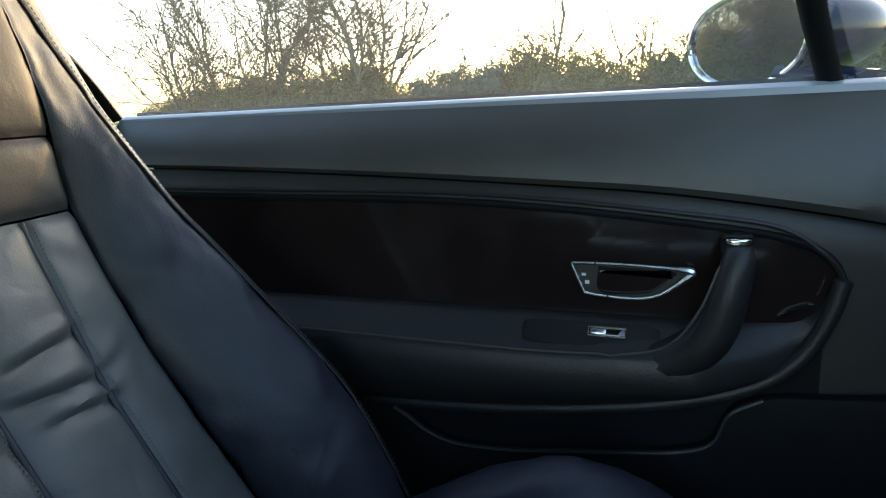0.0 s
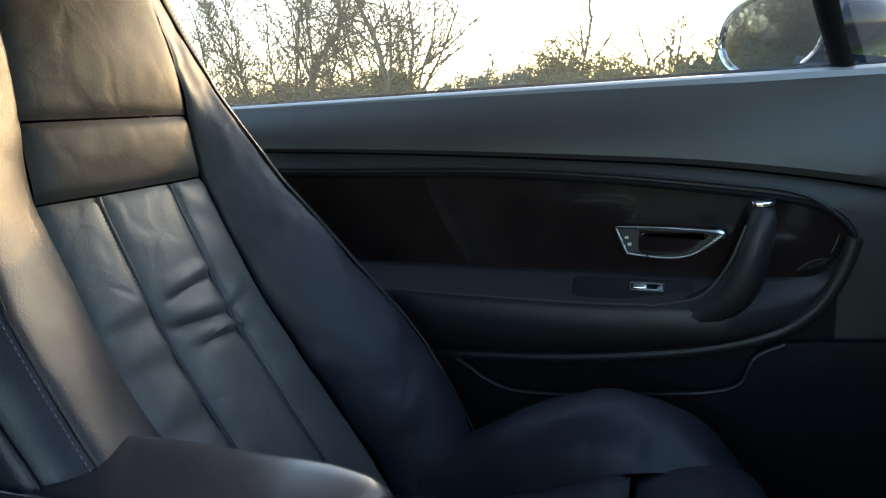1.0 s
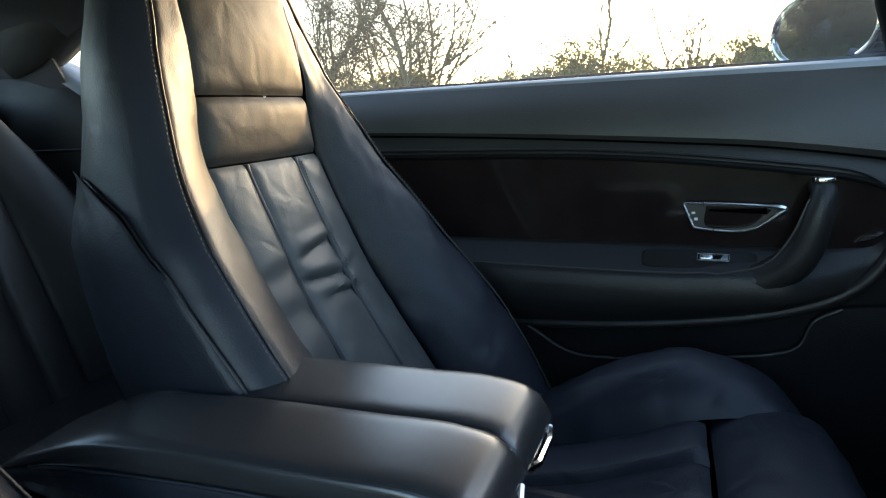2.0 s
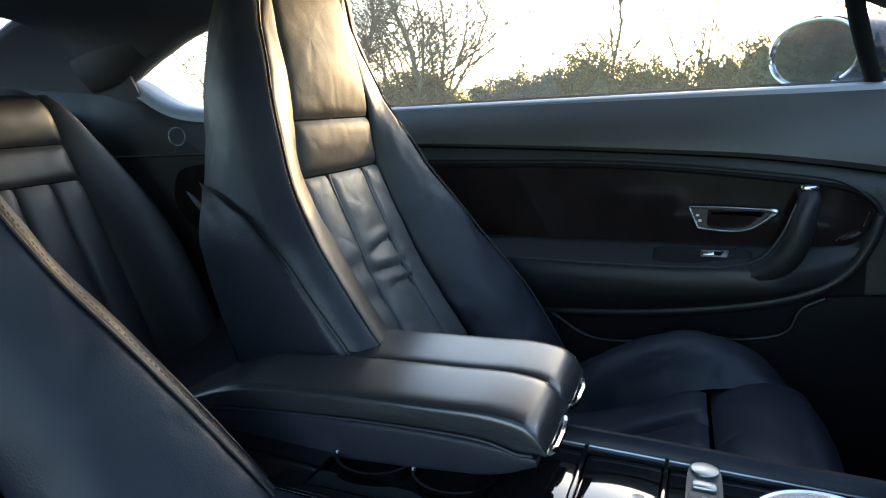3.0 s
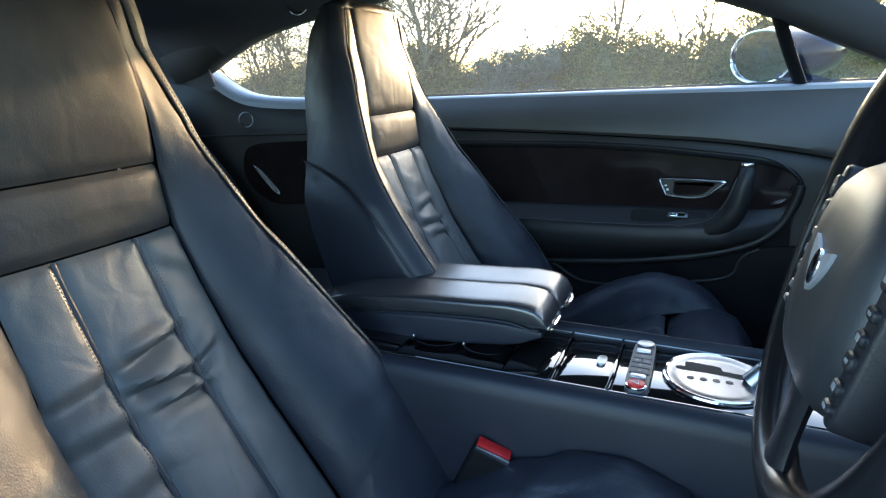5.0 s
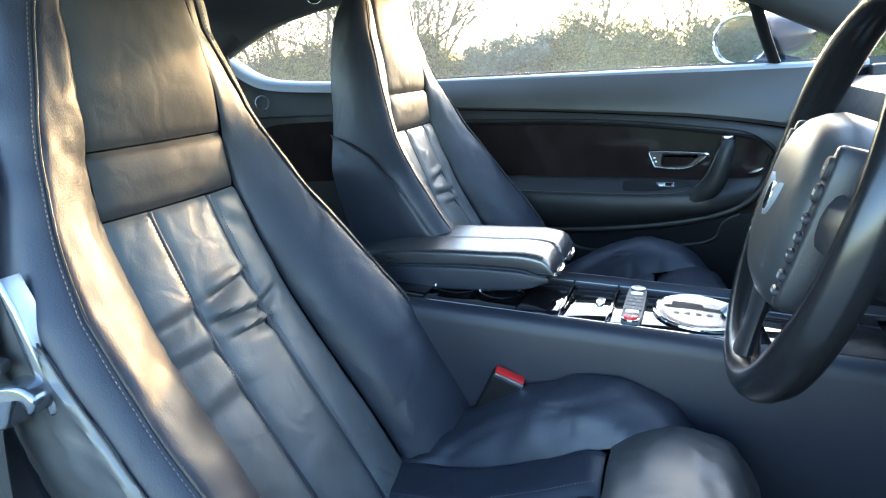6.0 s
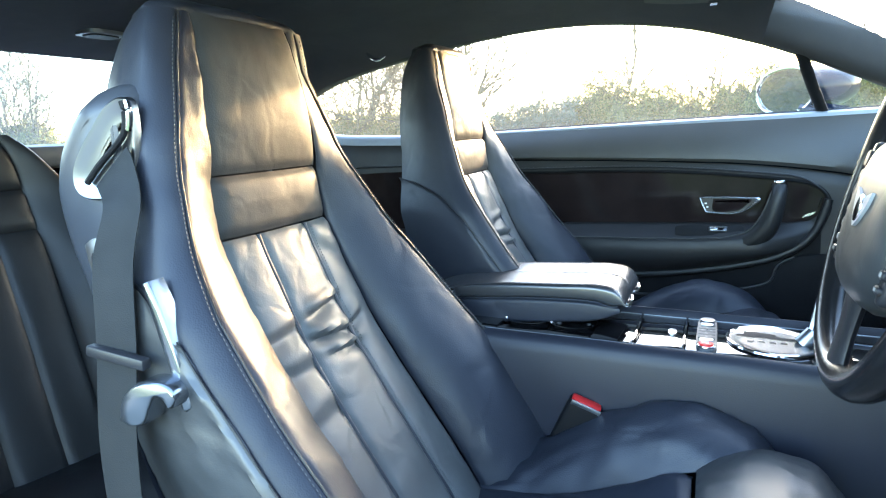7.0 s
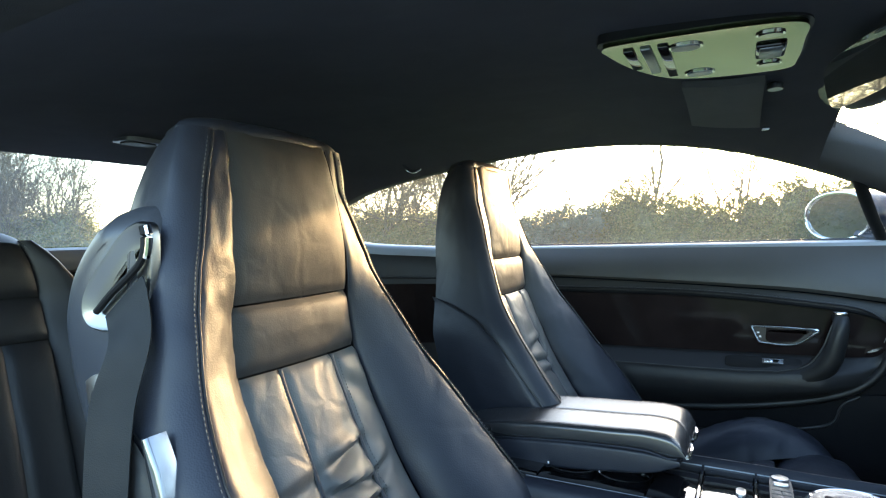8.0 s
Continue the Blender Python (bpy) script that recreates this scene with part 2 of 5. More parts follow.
# ---- the front seats ----
# heights count from the ground; x forward, s sideways from the seat's middle
BACK_X = [(0.36, 0.172), (0.45, 0.124), (0.55, 0.064), (0.63, 0.016), (0.706, -0.026), (0.79, -0.060), (0.858, -0.086), (0.936, -0.095), (1.0, -0.107), (1.07, -0.133), (1.11, -0.150), (1.14, -0.166)]
INSERT_W = [(0.36, 0.135), (0.50, 0.140), (0.60, 0.135), (0.70, 0.128), (0.79, 0.120), (0.858, 0.117), (0.936, 0.114), (1.0, 0.110), (1.07, 0.103), (1.14, 0.092)]
RIDGE_S = [(0.36, 0.250), (0.45, 0.258), (0.55, 0.262), (0.63, 0.258), (0.70, 0.245), (0.78, 0.222), (0.862, 0.195), (0.936, 0.172), (1.0, 0.152), (1.06, 0.135), (1.10, 0.123), (1.14, 0.110)]
RIDGE_H = [(0.36, 0.080), (0.45, 0.098), (0.55, 0.106), (0.63, 0.103), (0.70, 0.090), (0.78, 0.070), (0.862, 0.049), (0.936, 0.029), (1.0, 0.014), (1.06, 0.006), (1.14, 0.002)]
# the two sides are stuffed unevenly
RIDGE_IN = [(0.40, -0.014), (0.50, -0.008), (0.60, 0.004), (0.88, 0.003), (0.98, 0.012), (1.08, -0.002), (1.128, 0.0)]
HEAD_TURN = [(0.88, 0.0), (0.97, -0.020), (1.07, -0.016), (1.128, 0.0)]
RIDGE_OUT = [(0.40, -0.020), (0.62, -0.016), (0.72, 0.000), (0.80, 0.018), (0.98, 0.018), (1.08, 0.006), (1.128, 0.0)]
SIDE_S = [(0.36, 0.270), (0.45, 0.285), (0.55, 0.290), (0.63, 0.285), (0.70, 0.273), (0.78, 0.252), (0.862, 0.222), (0.936, 0.200), (1.0, 0.183), (1.06, 0.168), (1.10, 0.158), (1.14, 0.140)]
REAR_X = [(0.36, 0.010), (0.50, -0.055), (0.64, -0.125), (0.73, -0.160), (0.87, -0.195), (0.97, -0.222), (1.05, -0.240), (1.09, -0.242), (1.12, -0.234), (1.14, -0.220)]


def back_section(z):
    """Corner points (x, s) of the backrest at height z: middle, crease, ridge, side, rear."""
    xc = smooth_ip(z, BACK_X)
    wi, rs, rh, ss, xr = smooth_ip(z, INSERT_W), smooth_ip(z, RIDGE_S), smooth_ip(z, RIDGE_H), smooth_ip(z, SIDE_S), smooth_ip(z, REAR_X)
    return xc, wi, rs, rh, ss, xr


def fold(z, s, much):
    """Sharp pinches across the middle flute and soft rumples beside it, in metres along the normal."""
    f = 0.0
    soft = 0.9 * much
    for zc, a, w, tilt, sc, sw in ((0.748, 0.0065, 0.010, 0.10, 0.012, 0.040), (0.712, 0.0075, 0.010, -0.12, 0.0, 0.045), (0.688, 0.006, 0.009, -0.10, 0.02, 0.040),
                                   (0.735, 0.004 * soft, 0.014, 0.08, -0.085, 0.04), (0.690, 0.0035 * soft, 0.016, 0.0, -0.09, 0.05), (0.635, 0.003 * soft, 0.018, 0.1, -0.08, 0.05),
                                   (0.81, 0.003 * soft, 0.020, -0.5, 0.085, 0.03), (0.712, 0.004 * soft, 0.010, 0.25, 0.066, 0.025)):
        d = (z - zc - tilt * (s - sc)) / w
        f += a * (math.exp(-((d - 1.0) ** 2)) - 1.2 * math.exp(-(d * d) * 1.4)) * math.exp(-(((s - sc) / sw) ** 4))
    return f


def puffed(fn, us, vs, crease=0.006, reach=0.010, edges="lrbt", bulge=0.0, rumple=0.0012, seed=0.0):
    """Rows of points of a padded panel: fn(u, v) on the grid, sunk towards its seams."""
    P = [[Vector(fn(u, v)) for u in us] for v in vs]
    R, C = len(vs), len(us)
    out = []
    for i in range(R):
        row = []
        for j in range(C):
            du = P[i][min(j + 1, C - 1)] - P[i][max(j - 1, 0)]
            dv = P[min(i + 1, R - 1)][j] - P[max(i - 1, 0)][j]
            n = du.cross(dv)
            n = n.normalized() if n.length > 1e-12 else Vector((1, 0, 0))
            if abs(n.z) > 0.75:
                n = n if n.z > 0 else -n
            elif n.x < 0 and abs(n.x) > 0.02:
                n = -n
            p = P[i][j]
            ds = []
            if "l" in edges:
                ds.append(sum((P[i][k + 1] - P[i][k]).length for k in range(0, j)))
            if "r" in edges:
                ds.append(sum((P[i][k + 1] - P[i][k]).length for k in range(j, C - 1)))
            if "b" in edges:
                ds.append(sum((P[k + 1][j] - P[k][j]).length for k in range(0, i)))
            if "t" in edges:
                ds.append(sum((P[k + 1][j] - P[k][j]).length for k in range(i, R - 1)))
            off = 0.0
            for d in ds:
                off -= crease * math.exp(-((d / reach) ** 1.5))
            if ds and bulge:
                off += bulge * (1 - math.exp(-min(ds) / 0.03))
            off += rumple * (noise.noise((p + Vector((seed, 0, 0))) * 22) + 0.6 * noise.noise((p + Vector((0, seed, 0))) * 55))
            row.append(p + n * off)
        out.append(row)
    return out


def lin(a, b, n):
    return [a + (b - a) * k / n for k in range(n + 1)]


def eased(a, b, n):
    """Steps from a to b that crowd towards both ends."""
    return [a + (b - a) * (0.5 - 0.5 * math.cos(math.pi * k / n)) * 0.6 + (b - a) * k / n * 0.4 for k in range(n + 1)]


def front_seat(name, label, group, at, o):
    """o: +1 if the door side is towards +y, -1 if towards -y."""
    seat = thing(name, label, "car seat", group, at=at)
    mid = lambda s, z: (smooth_ip(z, BACK_X) + 0.006 * (1 - (s / 0.12) ** 2), s, z)
    seam1 = 0.052
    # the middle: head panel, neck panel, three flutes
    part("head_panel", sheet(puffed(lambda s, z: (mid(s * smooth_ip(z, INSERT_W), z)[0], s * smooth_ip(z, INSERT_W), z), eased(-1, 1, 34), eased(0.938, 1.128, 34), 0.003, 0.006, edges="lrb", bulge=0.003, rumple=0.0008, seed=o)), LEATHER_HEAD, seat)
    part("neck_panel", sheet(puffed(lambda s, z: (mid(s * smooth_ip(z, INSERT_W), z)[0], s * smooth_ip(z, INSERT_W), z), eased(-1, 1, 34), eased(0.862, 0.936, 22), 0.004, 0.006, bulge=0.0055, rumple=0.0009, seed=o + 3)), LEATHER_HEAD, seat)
    for k, (a, b) in enumerate(((-1, -seam1), (-seam1, seam1), (seam1, 1))):
        def flute(u, z, a=a, b=b):
            w = smooth_ip(z, INSERT_W)
            lo, hi = (-w if a == -1 else a), (w if b == 1 else b)
            s = lo + (hi - lo) * u
            x = mid(s, z)[0]
            f = fold(z, s, 1.0 if o < 0 else 0.6) * (1.35 if o < 0 else 1.0)
            return (x + f, s, z)
        part("back_flute", sheet(puffed(flute, eased(0, 1, 14), lin(0.36, 0.860, 120), 0.004, 0.005, edges="lrt", bulge=0.004, rumple=0.0010, seed=o * 5 + k)), LEATHER_WORN_SHEEN, seat)
    for sgn in (-1, 1):
        pts = [(mid(sgn * seam1, z)[0] - 0.003, sgn * seam1, z) for z in lin(0.37, 0.858, 40)]
        part("piping", tube(pts, 0.0030, 8, flat=0.7), LEATHER, seat, "black leather piping")
        bm = bmesh.new()
        zz = lin(0.40, 0.855, 220)
        for k in range(0, 220, 2):
            p, q = [Vector((mid(sgn * (seam1 + 0.0065), z)[0] + 0.0012 + fold(z, sgn * seam1, 1.0) * 0.8, sgn * (seam1 + 0.0065), z)) for z in (zz[k], zz[k + 1])]
            tube([p, q], 0.0006, 4, bm)
        part("stitching", bm, THREAD, seat, "row of fine grey stitches")
    # bolsters, side and rear
    for sgn in (-1, 1):
        def bolster(u, z):
            xc, wi, rs, rh, ss, xr = back_section(z)
            rs += ip(z, RIDGE_IN if sgn > 0 else RIDGE_OUT)
            rh += ip(z, HEAD_TURN) if sgn > 0 else 0.0
            # from the crease up to the ridge
            q = u * math.pi / 2
            k = 0.45 + 0.40 * max(0.0, min(1.0, (0.86 - z) / 0.22))
            s = wi + (rs - wi) * ((1 - k) * u + k * (1 - math.cos(q)))
            x0 = ip(z, [(0.90, -0.004), (0.95, 0.003)])
            x = xc + x0 + (rh - x0) * ((1 - k) * u + k * math.sin(q))
            return (x, sgn * s, z)
        def side(u, z):
            xc, wi, rs, rh, ss, xr = back_section(z)
            k = ip(z, RIDGE_IN if sgn > 0 else RIDGE_OUT)
            rh += ip(z, HEAD_TURN) if sgn > 0 else 0.0
            rs, ss = rs + k, ss + k * 0.8
            x0, x1 = xc + rh, xr
            q = min(1.0, u / 0.35)
            s = rs + (ss - rs) * math.sin(q * math.pi / 2)
            if u > 0.35:
                k = (u - 0.35) / 0.65
                s = ss - 0.035 * k * k - 0.01 * k
            x = x0 + (x1 - x0) * (u ** 1.5 if u < 0.35 else 0.207 + (u - 0.35) / 0.65 * 0.793)
            return (x, sgn * s, z)
        zs = lin(0.36, 1.128, 70)
        part("side_bolster", sheet(puffed(bolster, eased(0, 1, 24), zs, 0.0028, 0.004, edges="lr", rumple=0.0030 if sgn == o else 0.0014, seed=sgn * 7 + o)), LEATHER, seat)
        part("side_panel", sheet(puffed(side, lin(0, 1, 26), zs, 0.0018, 0.003, edges="l", rumple=0.0010, seed=sgn * 9 + o)), LEATHER, seat)
        # stitches beside the ridge seam
        bm = bmesh.new()
        prev = None
        for k, z in enumerate(lin(0.40, 1.12, 300)):
            p = Vector(side(0.05, z)) + Vector((0.0012, sgn * 0.001, 0))
            if k % 2 and prev is not None:
                tube([prev, p], 0.00055, 4, bm)
            prev = p
        part("stitching", bm, THREAD, seat, "row of fine grey stitches")
        part("seam", tube([Vector(side(0.006, z)) + Vector((-0.0006, 0, 0)) for z in lin(0.40, 1.125, 120)], 0.0015, 6), TRIM, seat, "dark seam along the bolster")
        # lower side shield with its own seam
        def shield(u, z):
            ue = ip(z, [(0.33, 0.24), (0.55, 0.23), (0.70, 0.25), (0.78, 0.32), (0.83, 0.46), (0.852, 0.66), (0.864, 0.88), (0.868, 1.0)])
            p = Vector(side(ue + (1.0 - ue) * u, z))
            return (p.x, p.y + sgn * 0.0045, p.z)
        part("side_shield", sheet(puffed(shield, lin(0, 1, 22), lin(0.33, 0.868, 60), 0.0035, 0.005, edges="lt", rumple=0.0034 if o < 0 else 0.0014, seed=sgn * 11 + o)), LEATHER_POLISHED if o < 0 else LEATHER, seat)
        part("seam", tube([Vector(shield(0.012, z)) + Vector((0, -sgn * 0.0015, 0)) for z in lin(0.40, 0.86, 90)], 0.0016, 6), TRIM, seat, "dark seam of the side shield")
    # top cap and rear shell
    zs = lin(0.36, 1.128, 40)
    rear = []
    for z in zs:
        xc, wi, rs, rh, ss, xr = back_section(z)
        w = ss - 0.045
        rear.append([(xr - 0.02 * (1 - k * k), k * w, z) for k in lin(-1, 1, 14)])
    part("rear_shell", sheet(rear), LEATHER, seat)
    xc, wi, rs, rh, ss, xr = back_section(1.128)
    rim = [(xc + 0.010 * (1 - k * k) + 0.003 * (1 - k * k), k * wi) for k in lin(-1, 1, 14)] + [(xc + rh * k, wi + (rs - wi) * k) for k in (0.4, 0.8)] + [(xc + rh - 0.002, rs + 0.004), (xc + rh - 0.012, ss - 0.006), (xc + rh - 0.022, ss)] + [(xr + 0.004, ss - 0.03), (xr - 0.006, ss - 0.05)] + [(xr - 0.02 * (1 - k * k), -k * (ss - 0.06)) for k in lin(-0.95, 0.95, 12)] + [(xr - 0.006, -ss + 0.05), (xr + 0.004, -ss + 0.03), (xc + rh - 0.022, -ss), (xc + rh - 0.012, -ss + 0.006), (xc + rh - 0.002, -rs - 0.004)] + [(xc + rh * k, -wi - (rs - wi) * k) for k in (0.8, 0.4)]
    cx = xc - 0.034
    rows = []
    for k in range(13):
        q = k / 12 * math.pi / 2
        f, h = math.cos(q), math.sin(q)
        rows.append([(cx + (x - cx) * (0.04 + 0.96 * f ** 0.9), s * (0.03 + 0.97 * f ** 0.55), 1.126 + 0.020 * h) for x, s in rim])
    bm = bmesh.new()
    grid_faces(bm, rows, True)
    part("top_cap", bm, LEATHER, seat)
    # cushion
    def cushion(s, x):
        """Height of the cushion at x forward and s sideways."""
        base = smooth_ip(x, [(0.06, 0.44), (0.15, 0.440), (0.25, 0.450), (0.35, 0.482), (0.43, 0.512), (0.52, 0.516), (0.58, 0.490), (0.62, 0.44)])
        return base - 0.012 * (1 - min(1, abs(s) / 0.14) ** 2)
    for k, (a, b) in enumerate(((-0.14, -seam1), (-seam1, seam1), (seam1, 0.14))):
        part("seat_flute", sheet(puffed(lambda u, x, a=a, b=b: (x, a + (b - a) * u, cushion(a + (b - a) * u, x)), eased(0, 1, 12), lin(0.06, 0.428, 40), 0.009, 0.009, edges="lrt", bulge=0.003, rumple=0.002, seed=k + o)), LEATHER, seat)
    for sgn in (-1, 1):
        bm = bmesh.new()
        xx = lin(0.10, 0.425, 150)
        for k in range(0, 150, 2):
            p, q = [Vector((x, sgn * (seam1 + 0.007), cushion(seam1 + 0.007, x) + 0.0055)) for x in (xx[k], xx[k + 1])]
            tube([p, q], 0.0006, 4, bm)
        part("stitching", bm, THREAD, seat, "row of fine grey stitches")
    def thigh(u, v):
        x = 0.434 + (0.195 if o < 0 else 0.170) * v
        s = -0.20 + 0.40 * u
        z = smooth_ip(v, [(0, 0.516), (0.3, 0.538), (0.6, 0.538), (0.85, 0.508), (0.97, 0.44), (1.0, 0.36)]) - 0.03 * abs(2 * u - 1) ** 6 - (0.020 if o > 0 else 0.0)
        return (x, s, z)
    part("thigh_support", sheet(puffed(thigh, eased(0, 1, 24), lin(0, 1, 26), 0.006, 0.008, edges="lrb", rumple=0.003, seed=o * 2)), LEATHER_POLISHED if o < 0 else LEATHER, seat)
    for sgn in (-1, 1):
        def wing(u, x):
            t = (x - 0.12) / 0.46
            top = smooth_ip(x, [(0.10, 0.44), (0.20, 0.478), (0.31, 0.538), (0.40, 0.564), (0.47, 0.553), (0.53, 0.515), (0.58, 0.44)])
            q = u * math.pi
            s = 0.14 + 0.125 * (0.5 - 0.5 * math.cos(q)) + 0.02 * math.sin(q)
            low = cushion(0.14, x) - 0.01 if u < 0.5 else 0.33
            f = math.sin(q) ** 0.75
            z = low + (top - low) * f
            return (x, sgn * s, z)
        part("cushion_bolster", sheet(puffed(wing, lin(0, 1, 26), lin(0.08, 0.585, 40), 0.004, 0.010, edges="l", rumple=0.0055 if o < 0 else 0.003, seed=sgn + o)), LEATHER, seat)
    part("seat_base", box(0.04, 0.57, -0.24, 0.24, 0.23, 0.425, 0.02), PLASTIC, seat)
    for s in (-0.195, 0.195):
        part("runner", box(-0.02, 0.50, s - 0.025, s + 0.025, 0.165, 0.24, 0.004), PLASTIC, seat)
    # the head leans forward
    k = 0.26 if o < 0 else 0.14
    for ob in seat.children:
        for v in ob.data.vertices:
            d = v.co.z - 0.93
            if o > 0 and v.co.z > 0.80:
                v.co.x += 0.24 * min(1.0, (v.co.z - 0.80) / 0.12) * max(0.0, -0.12 - v.co.x)
            if d > 0:
                v.co.x += k * d * d / (d + 0.03)
    return seat


front_seat("passenger_seat", "black leather front seat with fluted back and pinched creases", "front seats", pose(0.002, 0.374, 0, 0, 0, 1.0), 1)
driver_seat = front_seat("driver_seat", "worn black leather front seat with silver belt guide", "front seats", pose(-0.028, -0.335, -0.02, 0, 0, 0.5), -1)


# ---- floor ----
tagged(part("floor", box(-1.3, 1.3, -0.74, 0.80, 0.12, 0.17, 0.01), CARPET), "black carpeted car floor", "floor", kind="structure")


# ---- passenger door ----
TAPER = math.tan(radians(4))


def D(x, z, d=0.0):
    """A place on the passenger door's inner face, d metres towards the cabin."""
    return Vector((x, 0.762 - TAPER * (x - 0.364) - d, z))


def curve2(pts, n=40):
    return [(p.x, p.y) for p in spline([(a, b, 0) for a, b in pts], n)]


GROOVE = [(-0.34, 0.870), (-0.184, 0.866), (0.096, 0.855), (0.364, 0.840), (0.514, 0.829), (0.686, 0.805), (0.80, 0.782)]
BELT_TOP = 0.950
door = thing("door_1", "black leather car door with dark veneer and chrome handle", "car door", kind="structure")
rows = []
for x in lin(-0.34, 0.82, 60):
    g = smooth_ip(x, GROOVE)
    r = []
    for v in lin(0, 1, 14):
        z = g + 0.004 + (BELT_TOP - 0.006 - g) * v
        d = 0.014 + 0.004 * math.sin(v * math.pi) - 0.052 * v ** 1.4
        if v < 0.05:
            d -= 0.008
        r.append(D(x, z, d))
    rows.append(r)
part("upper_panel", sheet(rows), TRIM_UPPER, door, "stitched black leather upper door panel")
# sill cap along the window
rows = []
for x in lin(-0.34, 0.86, 50):
    rows.append([D(x, BELT_TOP - 0.012, -0.031), D(x, BELT_TOP - 0.004, -0.033), D(x, BELT_TOP, -0.040), D(x, BELT_TOP + 0.001, -0.055), D(x, BELT_TOP - 0.002, -0.068), D(x, BELT_TOP - 0.012, -0.070)])
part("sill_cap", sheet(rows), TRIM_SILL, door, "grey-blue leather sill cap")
rows = [[D(x, BELT_TOP - 0.02, -0.072), D(x, BELT_TOP + 0.006, -0.074), D(x, BELT_TOP + 0.006, -0.080), D(x, 0.5, -0.15), D(x, 0.3, -0.13)] for x in lin(-0.34, 0.9, 12)]
part("outer_skin", sheet(rows), BODY_PAINT, door, "dark painted outer door skin")
# middle panel from the groove down
rows = []
for x in lin(-0.34, 0.86, 80):
    g = smooth_ip(x, GROOVE)
    rows.append([D(x, g + (0.30 - g) * v, 0.006 - 0.012 * math.exp(-v * 60)) for v in lin(0, 1, 30)])
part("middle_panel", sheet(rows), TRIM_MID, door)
# sheet in the pocket that paints the shade inside it
rows = []
for x in lin(-0.34, 0.672, 40):
    zl = smooth_ip(x, [(-0.34, 0.53), (0.314, 0.552), (0.458, 0.572), (0.554, 0.595), (0.612, 0.620), (0.650, 0.650), (0.672, 0.670)])
    rows.append([D(x, zl + (0.30 - zl) * v, 0.0125) for v in lin(0, 1, 10)])
part("pocket_back", sheet(rows), TRIM_LOW, door, "back of the door pocket, darkened to stand for shade")
VENEER_LINE = [(-0.34, 0.834), (-0.122, 0.829), (0.191, 0.825), (0.364, 0.816), (0.516, 0.801), (0.618, 0.787), (0.665, 0.770), (0.686, 0.742), (0.686, 0.710), (0.668, 0.672), (0.635, 0.642), (0.60, 0.622)]
top = curve2(VENEER_LINE, 70)
outline = top + [(0.52, 0.63), (0.3, 0.64), (-0.34, 0.64)]
bm = bmesh.new()
bm.faces.new([bm.verts.new(D(x, z, 0.008)) for x, z in outline])
part("veneer_panel", bm, VENEER, door, "glossy very dark wood veneer", smooth=False)
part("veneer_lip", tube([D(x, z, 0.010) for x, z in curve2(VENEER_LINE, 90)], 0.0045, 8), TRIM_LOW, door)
part("veneer_bead", tube([D(x, z, 0.013) for x, z in curve2([(a, b + 0.011 if a < 0.66 else b) for a, b in VENEER_LINE], 90)], 0.003, 6), TRIM, door)
# armrest and the bulge below it
ARM_TOP = [(-0.34, 0.648), (0.077, 0.650), (0.284, 0.648), (0.40, 0.649), (0.447, 0.652), (0.52, 0.654), (0.58, 0.655), (0.62, 0.659), (0.645, 0.669), (0.665, 0.690), (0.683, 0.743)]
ARM_LOW = [(-0.34, 0.530), (0.0, 0.534), (0.159, 0.541), (0.314, 0.552), (0.458, 0.572), (0.554, 0.595), (0.612, 0.620), (0.650, 0.655), (0.673, 0.702), (0.684, 0.745)]
rows = []
for x in lin(-0.34, 0.684, 90):
    zt, zl = smooth_ip(x, ARM_TOP), smooth_ip(x, ARM_LOW)
    f = 1.0 if x < 0.54 else max(0.16, 1 - (x - 0.54) / 0.13)
    wall = max(zt + 0.002, ip(x, [(-0.34, 0.684), (0.60, 0.684), (0.645, 0.689), (0.666, 0.704), (0.684, 0.749)]))
    prof = [(0.004, wall), (0.022, wall - 0.004), (0.040, zt + 0.006), (0.052, zt + 0.001), (0.058, zt - 0.008), (0.060, zt - 0.03)]
    for k in lin(0.3, 1, 8):
        prof.append((0.060 - 0.042 * k ** 2.2, zt - 0.03 + (zl - zt + 0.03) * k))
    prof.append((0.002, zl - 0.004))
    rows.append([D(x, z, d * f + 0.006) for d, z in prof])
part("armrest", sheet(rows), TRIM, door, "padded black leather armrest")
edge = [D(x, smooth_ip(x, ARM_TOP) + 0.002, 0.0640) for x in lin(-0.3, 0.43, 24)] + spline([D(0.447, 0.652, 0.066), D(0.506, 0.671, 0.072), D(0.538, 0.713, 0.072), D(0.558, 0.765, 0.068)], 16)
part("armrest_seam", tube(edge, 0.0017, 6), TRIM_UPPER, door, "thin pale piping along the armrest edge")
LIP = [(0.10, 0.538)] + ARM_LOW[2:]
part("armrest_lip", tube([D(x, z - 0.002, 0.024) for x, z in curve2(LIP, 90)], 0.0095, 12), TRIM, door, "rolled black lip under the armrest")
# dished switch tray, switch
m = Matrix.Translation(D(0.441, 0.6690, 0.036)) @ pose(0, 0, 0, 58, 0, -4)
part("switch_tray", prism(ellipse(0.082, 0.015, 40, power=6), m @ Matrix.Translation((-0.022, -0.003, 0.000)), 0.002, 0.0008), RUBBER, door, "dark switch tray let into the armrest")
part("window_switch", box(-0.021, 0.021, -0.0045, 0.0045, 0.001, 0.0055, 0.0015, m=m), PIANO, door)
rim = [Vector((0.022 * a, 0.0052 * c, 0.005)) for a, c in ((-1, -1), (-1, 1), (-0.1, 1.05), (1, 1), (1, -1), (-1, -1))]
bm = tube(rim, 0.0013, 6)
